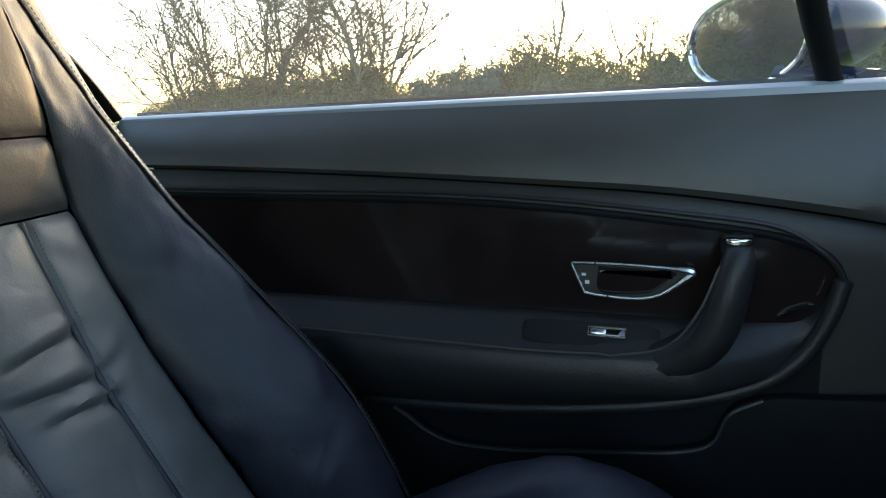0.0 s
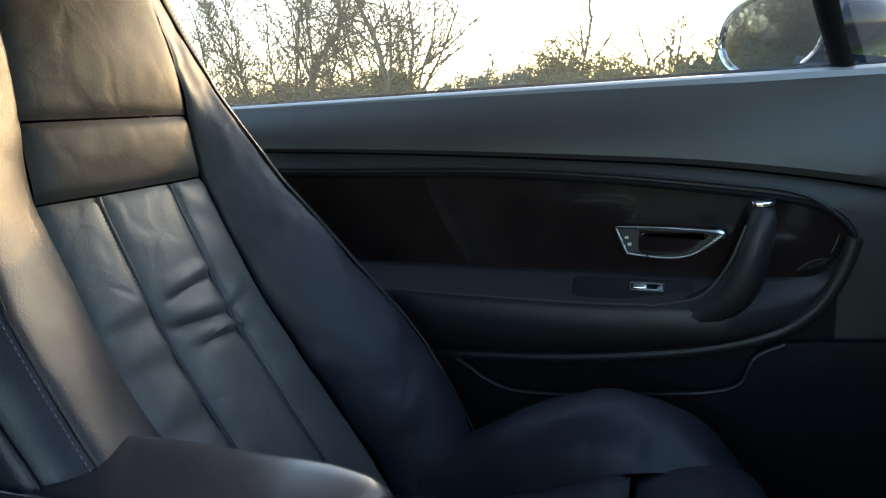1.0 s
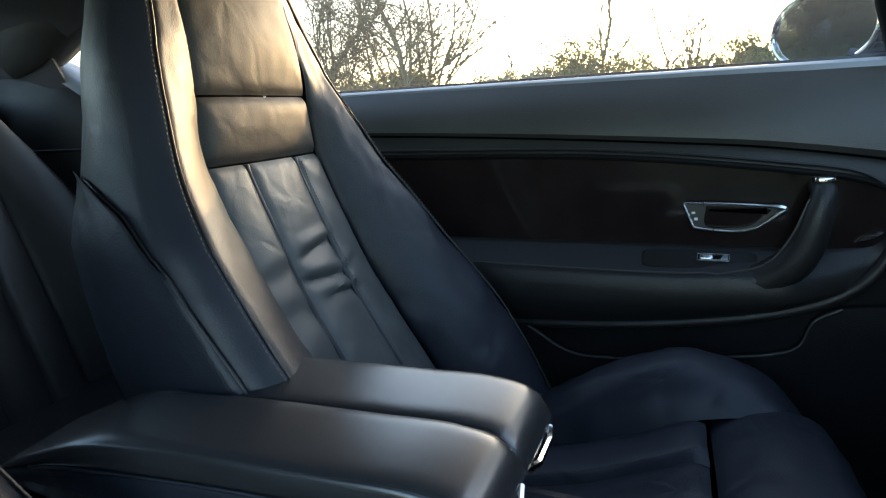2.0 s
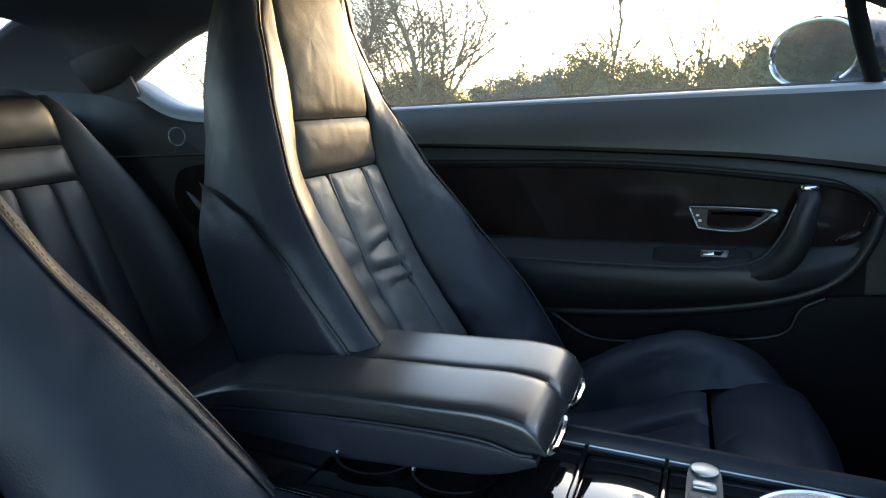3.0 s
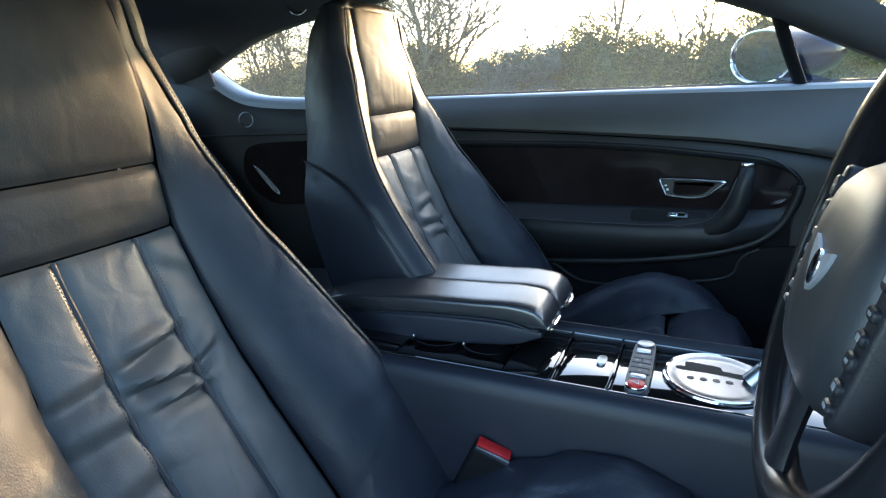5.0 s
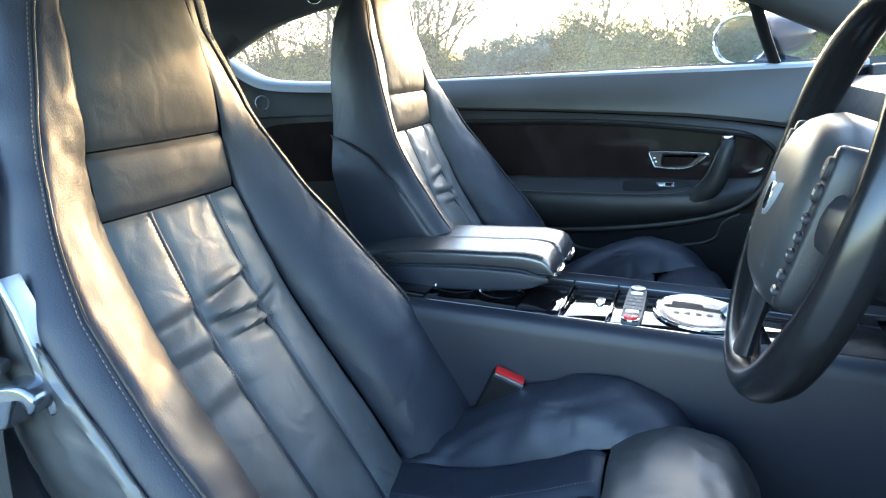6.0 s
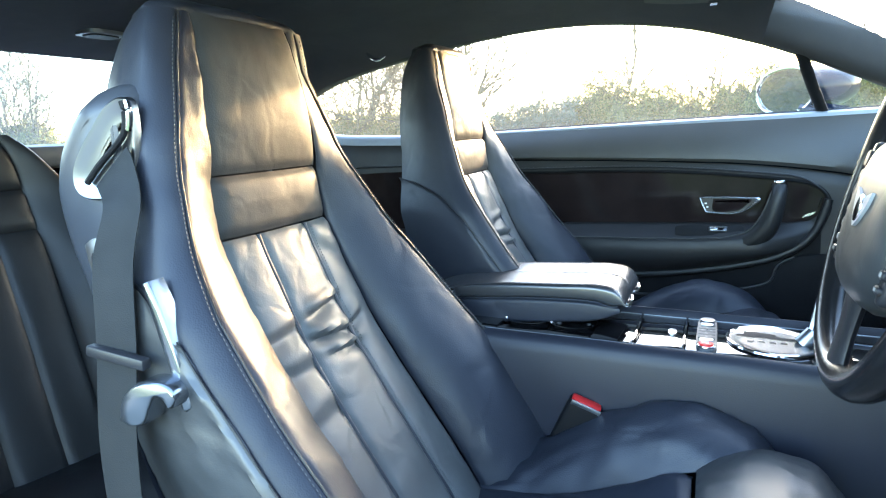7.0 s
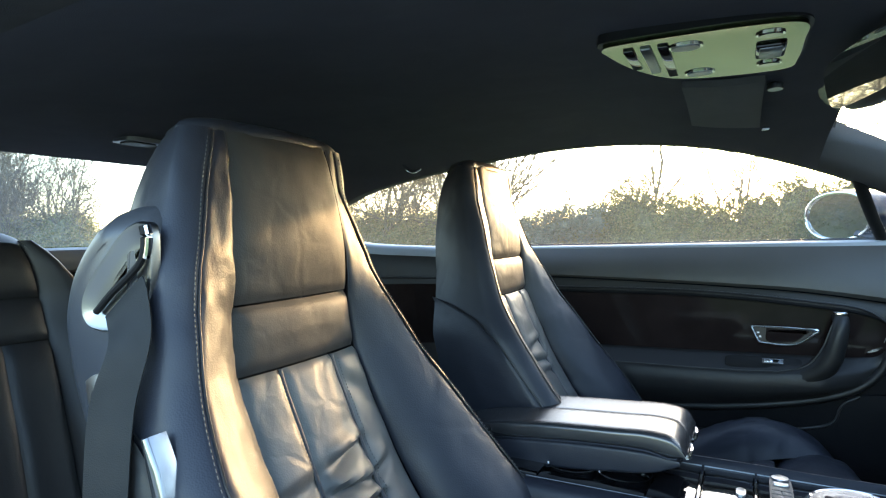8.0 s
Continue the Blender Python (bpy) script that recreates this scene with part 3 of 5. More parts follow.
box(-0.019, -0.001, -0.003, 0.003, 0.005, 0.0068, 0.001, bm=bm)
bm.transform(m)
part("switch_rim", bm, SATIN_CHROME, door, "bright metal switch rim")
# pull handle
path = spline([D(0.36, 0.616, 0.012), D(0.44, 0.624, 0.026), D(0.50, 0.638, 0.038), D(0.537, 0.662, 0.049), D(0.558, 0.694, 0.058), D(0.569, 0.735, 0.063), D(0.576, 0.766, 0.060), D(0.577, 0.776, 0.048), D(0.577, 0.776, 0.01)], 44)
radii = [ip(k / 44, [(0, 0.022), (0.25, 0.026), (0.42, 0.026), (0.55, 0.022), (0.68, 0.0185), (0.82, 0.016), (1, 0.0145)]) for k in range(45)]
part("pull_handle", tube(path, radii, 14), TRIM, door, "upright padded black pull handle")
part("handle_cap", prism(ellipse(0.0145, 0.020, 24, power=3.5), Matrix.Translation(D(0.577, 0.7875, 0.044)) @ pose(0, 0, 0, 0, 0, -4), 0.006, 0.002), CHROME, door, "chrome cap on the pull handle")
# door release: chrome surround, cup, lever and lock keys
m = Matrix.Translation(D(0.469, 0.729, 0.010)) @ pose(0, 0, 0, 90, 0, -4)
HANDLE = [(-0.071, 0.0185), (-0.064, 0.0212), (0.0, 0.0205), (0.055, 0.0172), (0.0675, 0.0135), (0.060, 0.0065), (0.047, -0.004), (0.031, -0.0145), (0.012, -0.0198), (-0.012, -0.0205), (-0.051, -0.0168), (-0.058, -0.0115)]
ring = curve2(HANDLE + [HANDLE[0]], 96)
bm = tube([Vector((x, y, 0.008)) for x, y in ring], [0.0022 + 0.0026 * max(0.0, min(1.0, (x - 0.040) / 0.02)) for x, y in ring], 8)
bm.transform(m)
part("handle_surround", bm, SATIN_CHROME, door, "chrome door handle surround")
part("handle_cup", prism(ring[:-1], m, 0.003), PLASTIC, door)
part("handle_lever", dome(curve2([(-0.040, 0.017), (0.044, 0.0135), (0.040, 0.003), (0.026, -0.010), (0.008, -0.0155), (-0.038, -0.0145), (-0.040, 0.017)], 48)[:-1], m, [(0, 0.002), (0, 0.004), (0.003, 0.0058), (0.008, 0.0066)]), VENEER, door, "dark release lever")
for u, w in ((-0.043, 0.0212), (-0.028, -0.0190)):
    part("surround_joint", box(u - 0.0008, u + 0.0008, w - 0.0032, w + 0.0032, 0.006, 0.0112, m=m), RUBBER, door)
part("lock_key", box(-0.060, -0.055, 0.004, 0.007, 0.003, 0.0045, m=m), WHITE_MARK, door)
part("lock_key", box(-0.056, -0.051, -0.006, -0.002, 0.003, 0.0045, m=m), WHITE_MARK, door)
m2 = Matrix.Translation(D(0.643, 0.7035, 0.009)) @ pose(0, 0, 0, 90, 0, -4) @ pose(0, 0, 0, 0, 0, 17)
part("leaf_trim", dome(curve2([(-0.018, -0.003), (-0.006, 0.003), (0.016, 0.004), (0.018, 0.001), (0.004, -0.004), (-0.018, -0.003)], 24)[:-1], m2, [(0, 0), (0, 0.003), (0.001, 0.0045)]), CHROME, door, "small chrome leaf trim in the veneer")
part("veneer_edge", tube([D(x, z, 0.0115) for x, z in curve2([(0.663, 0.722), (0.667, 0.733), (0.670, 0.745)], 12)], 0.0010, 6), CHROME, door, "thin bright edge in the veneer")
# map pocket
POCKET = [(0.10, 0.545), (0.150, 0.535), (0.172, 0.522), (0.198, 0.505), (0.240, 0.492), (0.314, 0.494), (0.40, 0.505), (0.460, 0.513), (0.525, 0.524), (0.562, 0.541), (0.579, 0.580), (0.613, 0.602), (0.70, 0.612), (0.86, 0.625)]
part("pocket_rim", tube([D(x, z, 0.036) for x, z in curve2(POCKET[1:-2], 70)], 0.0035, 8), TRIM, door, "rounded rim of the door pocket")
rows = []
for x, z in curve2(POCKET, 70):
    rows.append([D(x, z - 0.004, 0.010), D(x, z, 0.026), D(x, z - 0.001, 0.032), D(x, z - 0.008, 0.035)] + [D(x, z - 0.008 + (0.22 - z) * k, 0.035 + 0.006 * k) for k in lin(0.1, 1, 8)])
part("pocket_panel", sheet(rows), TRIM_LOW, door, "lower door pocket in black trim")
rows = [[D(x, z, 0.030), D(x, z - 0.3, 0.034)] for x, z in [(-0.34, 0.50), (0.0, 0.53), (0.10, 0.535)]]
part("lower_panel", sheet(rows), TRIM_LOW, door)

# ---- quarter panel behind the door ----
def Q(x, z, d=0.0):
    return Vector((x, ip(x, [(-1.3, 0.55), (-0.95, 0.70), (-0.75, 0.76), (-0.55, 0.79), (-0.34, 0.80)]) - d, z))


BELT_REAR = [(-1.25, 1.06), (-0.95, 1.06), (-0.87, 1.056), (-0.83, 1.034), (-0.797, 1.008), (-0.763, 0.988), (-0.728, 0.977), (-0.65, 0.967), (-0.55, 0.961), (-0.34, 0.950)]
quarter = thing("trim_1", "black leather rear side panel with veneer inset", "side panel", kind="structure")
rows = []
for x in lin(-1.25, -0.344, 50):
    b = smooth_ip(x, BELT_REAR)
    rows.append([Q(x, b - 0.012 + (0.30 - b) * v, 0.012 - 0.03 * math.exp(-v * 14)) for v in lin(0, 1, 24)])
part("side_panel", sheet(rows), TRIM, quarter)
rows = []
for x in lin(-0.90, -0.344, 40):
    b = smooth_ip(x, BELT_REAR)
    rows.append([Q(x, b - 0.030, 0.004), Q(x, b - 0.012, 0.003), Q(x, b - 0.003, -0.006), Q(x, b + 0.001, -0.03), Q(x, b, -0.06)])
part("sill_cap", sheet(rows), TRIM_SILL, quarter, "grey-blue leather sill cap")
part("seam_line", tube([Q(x, 0.862 - 0.01 * (x + 0.34), 0.013) for x in lin(-0.95, -0.344, 16)], 0.003, 6), TRIM, quarter)
QV = curve2([(-0.36, 0.845), (-0.60, 0.845), (-0.72, 0.838), (-0.757, 0.808), (-0.760, 0.744), (-0.72, 0.69), (-0.666, 0.664), (-0.58, 0.664), (-0.36, 0.672)], 60)
bm = bmesh.new()
bm.faces.new([bm.verts.new(Q(x, z, 0.016)) for x, z in QV])
part("veneer_panel", bm, VENEER, quarter, "glossy very dark wood veneer", smooth=False)
bm = bmesh.new()
tube([Q(-0.740 + 0.021 * math.cos(q), 0.910 + 0.021 * math.sin(q), 0.014) for q in lin(0, 2 * math.pi, 28)], 0.0016, 6, bm)
part("cover_ring", bm, ALU, quarter, "round cover with a thin ring")
bm = dome(curve2([(-0.058, 0.001), (-0.030, 0.0085), (0.010, 0.0090), (0.045, 0.0075), (0.058, 0.000), (0.040, -0.0065), (0.0, -0.0065), (-0.035, -0.004), (-0.058, 0.001)], 40)[:-1], Matrix.Translation(Q(-0.694, 0.736, 0.018)) @ pose(0, 0, 0, 90, 0, 8) @ pose(0, 0, 0, 0, 0, -50), [(0, 0), (0, 0.004), (0.002, 0.006)])
part("grab_trim", bm, SATIN_CHROME, quarter, "chrome leaf-shaped trim")

# ---- roof, pillars and glass ----
WIN_TOP = [(-0.93, 1.02), (-0.84, 1.040), (-0.80, 1.055), (-0.767, 1.072), (-0.728, 1.087), (-0.64, 1.119), (-0.554, 1.138), (-0.505, 1.147), (-0.375, 1.167), (-0.243, 1.185), (-0.017, 1.204), (0.185, 1.197), (0.367, 1.166), (0.479, 1.131), (0.584, 1.091), (0.70, 1.040), (0.82, 0.985)]
RAIL_Y = [(-0.95, 0.68), (-0.75, 0.66), (-0.5, 0.63), (0.0, 0.62), (0.4, 0.62), (0.584, 0.63), (0.82, 0.70)]
CENTRE = [(-1.0, 1.168), (-0.9, 1.178), (-0.7, 1.197), (-0.4, 1.225), (0.0, 1.246), (0.3, 1.243), (0.5, 1.230), (0.56, 1.218)]
MIDY = 0.022


def roof_z(x, y):
    w = smooth_ip(x, WIN_TOP)
    r = smooth_ip(x, RAIL_Y)
    c = smooth_ip(x, CENTRE)
    k = min(1.0, abs(y - MIDY) / r)
    return c + (w - c) * k ** ip(x, [(-0.93, 10.0), (-0.7, 6.0), (-0.4, 3.2)])


roof = thing("ceiling", "dark cloth headliner of the car roof", "headliner", kind="structure")
rows = []
for x in lin(-0.93, 0.53, 60):
    r = smooth_ip(x, RAIL_Y)
    rows.append([(x + 0.06 * (1 - k * k) * (x > 0.3) * (x - 0.3) * 2, MIDY + k * r, roof_z(x, MIDY + k * r)) for k in lin(-1, 1, 44)])
bm = sheet(rows)
part("headliner", bm, HEADLINER, roof)
rows = [[(x, MIDY + k * (smooth_ip(x, RAIL_Y) + 0.05), roof_z(x, MIDY + k * smooth_ip(x, RAIL_Y)) + 0.045) for k in lin(-1, 1, 30)] for x in lin(-0.95, 0.56, 30)]
part("roof_skin", sheet(rows), BODY_PAINT, roof, "dark painted roof skin")
# rails that frame the side windows
for sgn in (-1, 1):
    rows = []
    for x in lin(-0.93, 0.86, 60):
        r, w = smooth_ip(x, RAIL_Y), smooth_ip(x, WIN_TOP)
        y = lambda a: MIDY + sgn * (r + a)
        up = ip(x, [(-0.93, 0.05), (0.45, 0.05), (0.53, 0.085), (0.70, 0.075), (0.86, 0.06)])
        rows.append([(x, y(-0.05), w + up + 0.02), (x, y(-0.045), w + up), (x, y(-0.03), w + 0.03), (x, y(0.0), w), (x, y(0.03), w - 0.004), (x, y(0.06), w + 0.002), (x, y(0.06), w + 0.05)])
    part("roof_rail", sheet(rows), material("pillar_trim", (0.05, 0.05, 0.052), 0.7, bump=0.2, bump_scale=700, vary=0.15) if sgn < 0 else bpy.data.materials["pillar_trim"], roof, "dark trim along the window top")
# rear pillars and rear header
for sgn in (-1, 1):
    rows = [[(-0.925, 0.545, 1.180), (-0.87, 0.60, 1.165), (-0.825, 0.66, 1.11), (-0.805, 0.70, 1.055), (-0.835, 0.765, 0.98)]]
    for v in lin(0.04, 1, 14):
        gx, gz = -0.925 - 0.56 * v, 1.176 - 0.19 * v
        rows.append([(gx, 0.545 + 0.02 * v, gz + 0.004), (gx + 0.02, 0.585 + 0.02 * v, gz - 0.010), (gx + 0.05, 0.645, gz - 0.045), (gx + 0.06, 0.69, gz - 0.10), (gx + 0.03, 0.76, 0.95)])
    rows = [[(x, MIDY + sgn * (y - MIDY), z) for x, y, z in r] for r in rows]
    part("rear_pillar", sheet(rows, 0.006), HEADLINER, roof, "dark leather rear pillar cover")
part("rear_header", tube([(-0.925, MIDY + k * 0.545, 1.190 - 0.010 * k ** 2) for k in lin(-1, 1, 30)], 0.013, 8), HEADLINER, roof)
part("rear_shelf", box(-1.50, -0.955, -0.62, 0.66, 0.93, 0.985, 0.02), material("shelf_leather", (0.10, 0.11, 0.13), 0.45, vary=0.1), roof, "grey-blue leather rear shelf")
bm = prism(ellipse(0.03, 0.045, 28, power=4), Matrix.Translation((-0.72, -0.045, roof_z(-0.72, -0.045) - 0.006)), 0.008)
part("reading_lamp_trim", bm, ALU, roof, "small metal reading lamp frame")
bm = prism(ellipse(0.02, 0.034, 28, power=4), Matrix.Translation((-0.72, -0.045, roof_z(-0.72, -0.045) - 0.009)), 0.006)
part("reading_lamp_lens", bm, PLASTIC, roof)


def side_glass(sgn, x0, x1, n, name):
    rows = []
    for x in lin(x0, x1, n):
        b = smooth_ip(x, BELT_REAR) if x < -0.36 else BELT_TOP
        yb = 0.80 if x < -0.36 else 0.822 - TAPER * (x - 0.364)
        w, r = smooth_ip(x, WIN_TOP), smooth_ip(x, RAIL_Y)
        rows.append([(x, MIDY + sgn * (yb - MIDY), b - 0.005), (x, MIDY + sgn * ((yb - MIDY) * 0.4 + 0.6 * (r + 0.045)), b + (w - b) * 0.6), (x, MIDY + sgn * (r + 0.04), max(w, b + 0.002))])
    g = part(name, sheet(rows), GLASS)
    g.visible_shadow = False
    return tagged(g, "clear side window glass with haze imitating sun glare", "window", kind="structure")


side_glass(1, -0.86, -0.37, 14, "window_1")
side_glass(1, -0.35, 0.66, 20, "window_2")
side_glass(-1, -0.86, -0.38, 14, "window_6")
# out of view; added so that less light reaches the rear seats
wall = thing("trim_4", "unseen black rear side panel, added to darken the rear", "side panel", kind="structure")
part("side_panel", box(-1.30, -0.37, -0.765, -0.725, 0.15, 0.945, 0.015), TRIM, wall)
part("sill_cap", box(-1.0, -0.37, -0.775, -0.700, 0.935, 0.955, 0.008), TRIM_UPPER, wall)
# unseen door leaf, added to keep outside light from the footwell
leaf = box(0, 0.95, -0.05, 0.05, 0.28, 0.95, 0.02)
leaf.transform(Matrix.Translation((0.74, -0.80, 0)) @ Matrix.Rotation(radians(-72), 4, "Z"))
tagged(part("door_2", leaf, TRIM), "unseen open driver's door, added to block light", "car door", kind="structure")
part("sill_step", box(-0.37, 0.80, -0.80, -0.735, 0.12, 0.30, 0.02), TRIM, wall)
bm = sheet([[(-0.935 - 0.56 * v + 0.02 * k * k, MIDY + k * (0.53 + 0.02 * v), 1.178 - 0.19 * v - 0.010 * k * k * (1 - v)) for k in lin(-1, 1, 12)] for v in lin(0, 1, 6)])
g = tagged(part("window_3", bm, GLASS), "sloping clear rear window glass", "window", kind="structure")
g.visible_shadow = False
bm = sheet([[(0.53 + 0.95 * v - 0.10 * k * k, MIDY + k * (0.56 + 0.14 * v), 1.228 - 0.30 * v - 0.02 * k * k) for k in lin(-1, 1, 12)] for v in lin(0, 1, 8)])
g = tagged(part("window_4", bm, GLASS), "sloping clear windscreen glass", "window", kind="structure")
g.visible_shadow = False
seal = spline([(-0.305, 0.80, 0.948), (-0.311, 0.745, 1.022), (-0.325, 0.70, 1.078), (-0.345, 0.655, 1.165)], 14)
tagged(part("trim_5", tube(seal, 0.013, 10, flat=0.6), RUBBER), "black rubber seal between the side windows", "window seal", kind="structure")
# bar between the door glass and its front corner
bar = spline([(0.676, 0.795, 0.945), (0.640, 0.735, 1.02), (0.602, 0.655, 1.105)], 14)
tagged(part("trim_2", tube(bar, 0.014, 10, flat=0.7), RUBBER), "black upright bar in the door window", "window bar", kind="structure")
g = part("window_5", sheet([[(0.70, 0.79, 0.95), (0.62, 0.66, 1.09)], [(0.86, 0.78, 0.95), (0.80, 0.72, 0.99)]]), GLASS)
g.visible_shadow = False
tagged(g, "small clear corner window glass", "window", kind="structure")

# ---- overhead fittings ----
oc = thing("overhead_console", "polished metal overhead console with lamps and buttons", "overhead console")
OC = [(0.205, -0.085), (0.225, 0.03), (0.262, 0.135), (0.30, 0.178), (0.36, 0.196), (0.44, 0.190), (0.452, 0.12), (0.452, 0.0), (0.448, -0.09), (0.40, -0.115), (0.30, -0.118), (0.22, -0.11)]
OC = [(x, -0.115 + (y + 0.115) * 0.84) for x, y in OC]
zoc = 1.2375
part("surround", prism([(0.33 + (x - 0.33) * 1.04, 0.02 + (y - 0.02) * 1.04) for x, y in curve2(OC + [OC[0]], 60)[:-1]], Matrix.Translation((0, 0, zoc - 0.004)), 0.02), PLASTIC, oc)
# green base colour paints in the reflection of the grass outside
part("face_plate", prism(curve2(OC + [OC[0]], 60)[:-1], Matrix.Translation((0, 0, zoc - 0.010)), 0.008), material("grass_tinted_plate", (0.17, 0.20, 0.10), 0.07, metal=1.0, vary=0.12, scale=60, patchy=0.5), oc, "polished metal face plate")
for cx, cy, a, b in ((0.31, -0.065, 0.022, 0.016), (0.32, 0.095, 0.022, 0.016), (0.41, -0.072, 0.017, 0.013), (0.415, 0.088, 0.017, 0.013)):
    m = Matrix.Translation((cx, cy, zoc - 0.012))
    part("lamp_rim", prism(ellipse(a, b, 28), m, 0.003), CHROME, oc)
    part("lamp_lens", prism(ellipse(a * 0.82, b * 0.82, 28), m @ Matrix.Translation((0, 0, -0.0015)), 0.003), PIANO if cx > 0.4 else ALU, oc)
part("button", box(0.395, 0.432, -0.025, 0.042, zoc - 0.0145, zoc - 0.009, 0.003), PIANO, oc)
part("button", box(0.399, 0.428, -0.020, 0.037, zoc - 0.0165, zoc - 0.010, 0.003), ALU, oc)
for k in range(3):
    part("sunglass_flap", box(0.232 + 0.022 * k, 0.246 + 0.022 * k, -0.085, 0.02 + 0.035 * k, zoc - 0.0135, zoc - 0.009, 0.002), PIANO if k != 1 else ALU, oc)
visor = thing("sun_visor", "folded dark grey cloth sun visor under the roof", "sun visor")
rows = [[(x, y, roof_z(x, y) - 0.010 - 0.004 * math.sin(math.pi * (x - 0.285) / 0.13)) for y in lin(0.215, 0.50, 12)] for x in lin(0.285, 0.415, 8)]
part("flap", sheet(rows, 0.012), material("visor_cloth", (0.14, 0.14, 0.14), 0.8, bump=0.2, bump_scale=800), visor)
part("clip", prism(ellipse(0.012, 0.018, 20), Matrix.Translation((0.432, 0.265, roof_z(0.43, 0.265) - 0.012)), 0.01, 0.003), ALU, visor, "metal clip")
part("pivot", tube([(0.417, 0.49, roof_z(0.417, 0.49) - 0.016), (0.43, 0.50, roof_z(0.43, 0.50) - 0.010)], 0.004, 8), CHROME, visor)
rvm = thing("rear_view_mirror", "black rear-view mirror hanging at the windscreen", "mirror")
bm = bmesh.new()
bmesh.ops.create_uvsphere(bm, u_segments=24, v_segments=14, radius=1)
for v in bm.verts:
    c = v.co
    v.co = Vector([math.copysign(abs(a) ** 0.6, a) for a in c])
bm.transform(Matrix.Translation((0.535, -0.02, 1.182)) @ pose(0, 0, 0, 0, -10, 12) @ Matrix.Diagonal((0.022, 0.125, 0.042, 1)))
part("housing", bm, PLASTIC, rvm)
m = Matrix.Translation((0.512, -0.024, 1.178)) @ pose(0, 0, 0, 0, -100, 12)
part("mirror_glass", prism(ellipse(0.034, 0.112, 36, power=4), m, 0.003), MIRROR, rvm)
part("arm", tube([(0.55, -0.0, 1.19), (0.60, 0.01, 1.205)], 0.009, 8), PLASTIC, rvm)
hook = thing("coat_hook", "small chrome coat hook on the roof rail", "hook")
part("hook_body", tube(spline([(-0.445, 0.568, 1.182), (-0.425, 0.560, 1.166), (-0.405, 0.556, 1.160), (-0.388, 0.560, 1.168)], 10), [0.004, 0.006, 0.008, 0.009, 0.010, 0.010, 0.009, 0.008, 0.007, 0.006, 0.004], 8, flat=0.5), CHROME, hook)

# ---- dashboard behind the wheel ----
dash = thing("trim_3", "black leather dashboard", "dashboard", kind="structure")
rows = []
for y in lin(-0.74, 0.76, 30):
    hump = math.exp(-((y + 0.31) / 0.20) ** 4) * 0.035
    rows.append([(0.84, y, 0.40), (0.80, y, 0.62), (0.79, y, 0.75), (0.785 - hump, y, 0.86 + hump * 0.5), (0.80 - hump, y, 0.90 + hump), (0.84, y, 0.915 + hump), (0.95, y, 0.92 + hump * 0.6), (1.40, y, 0.90)])
part("dash_top", sheet(rows), TRIM, dash)
for k, y in enumerate((-0.39, -0.23)):
    m = Matrix.Translation((0.752, y, 0.865)) @ pose(0, 0, 0, 0, -78, 0)
    ring = bmesh.new()
    tube([m @ Vector((0.055 * math.cos(q), 0.055 * math.sin(q), 0)) for q in lin(0, 2 * math.pi, 32)], 0.005, 8, ring)
    part("dial_ring", ring, CHROME, dash, "chrome instrument ring")
    part("dial_face", prism(ellipse(0.052, 0.052, 32), m @ Matrix.Translation((0, 0, -0.006)), 0.004), PIANO, dash)
part("column_shroud", tube([(0.62, -0.30, 0.815), (0.70, -0.30, 0.795), (0.80, -0.30, 0.77)], [0.045, 0.055, 0.06], 16), PLASTIC, dash)
# side_end is an unseen wall, added to shade the footwell
part("side_end", box(0.70, 1.40, -0.765, -0.735, 0.15, 0.92, 0.01), TRIM, dash)
part("knee_panel", box(0.78, 0.86, -0.74, -0.14, 0.38, 0.70, 0.03), TRIM, dash)

# walls added to close the cabin against outside light
part("firewall", box(1.36, 1.42, -0.765, 0.80, 0.12, 0.91, 0.01), TRIM, dash)
part("side_end", box(0.86, 1.40, 0.735, 0.775, 0.15, 0.94, 0.01), TRIM, dash)
part("glove_box", box(0.80, 1.36, 0.16, 0.735, 0.42, 0.74, 0.03), TRIM, dash)
part("bulkhead", box(-1.36, -1.30, -0.765, 0.66, 0.12, 0.94, 0.01), TRIM, wall)

# ---- steering wheel ----
wheel = thing("steering_wheel", "black leather steering wheel with silver winged badge", "steering wheel", at=Matrix.Translation((0.598, -0.300, 0.850)) @ pose(0, 0, 0, 0, -74, 0) @ pose(0, 0, 0, 0, 0, 180))
# in the wheel's own frame: x up the wheel, y sideways, z towards the driver
W = lambda up, side, out: Vector((-up, -side, out))
ring = []
for q in lin(0, 2 * math.pi, 72)[:-1]:
    thick = 0.0165 + 0.0025 * max(0, math.cos(2 * (q - 0.9))) ** 4
    row = []
    for a in lin(0, 2 * math.pi, 14)[:-1]:
        rr = 0.182 + thick * math.cos(a)
        row.append(W(rr * math.cos(q), rr * math.sin(q), thick * 1.12 * math.sin(a)))
    ring.append(row)
bm = bmesh.new()
grid_faces(bm, ring + [ring[0]], True)
bmesh.ops.remove_doubles(bm, verts=bm.verts, dist=1e-6)
part("rim", bm, RIM_LEATHER, wheel, "worn black leather rim")
bm = dome([(x, y) for x, y in ellipse(0.088, 0.100, 60, 0.014, 0.0, power=2.7)], Matrix.Identity(4), [(-0.002, -0.022), (-0.004, 0.0), (0.0, 0.012), (0.007, 0.022), (0.017, 0.029), (0.032, 0.033), (0.052, 0.035)])
part("hub", bm, LEATHER_POLISHED, wheel, "padded black leather hub")
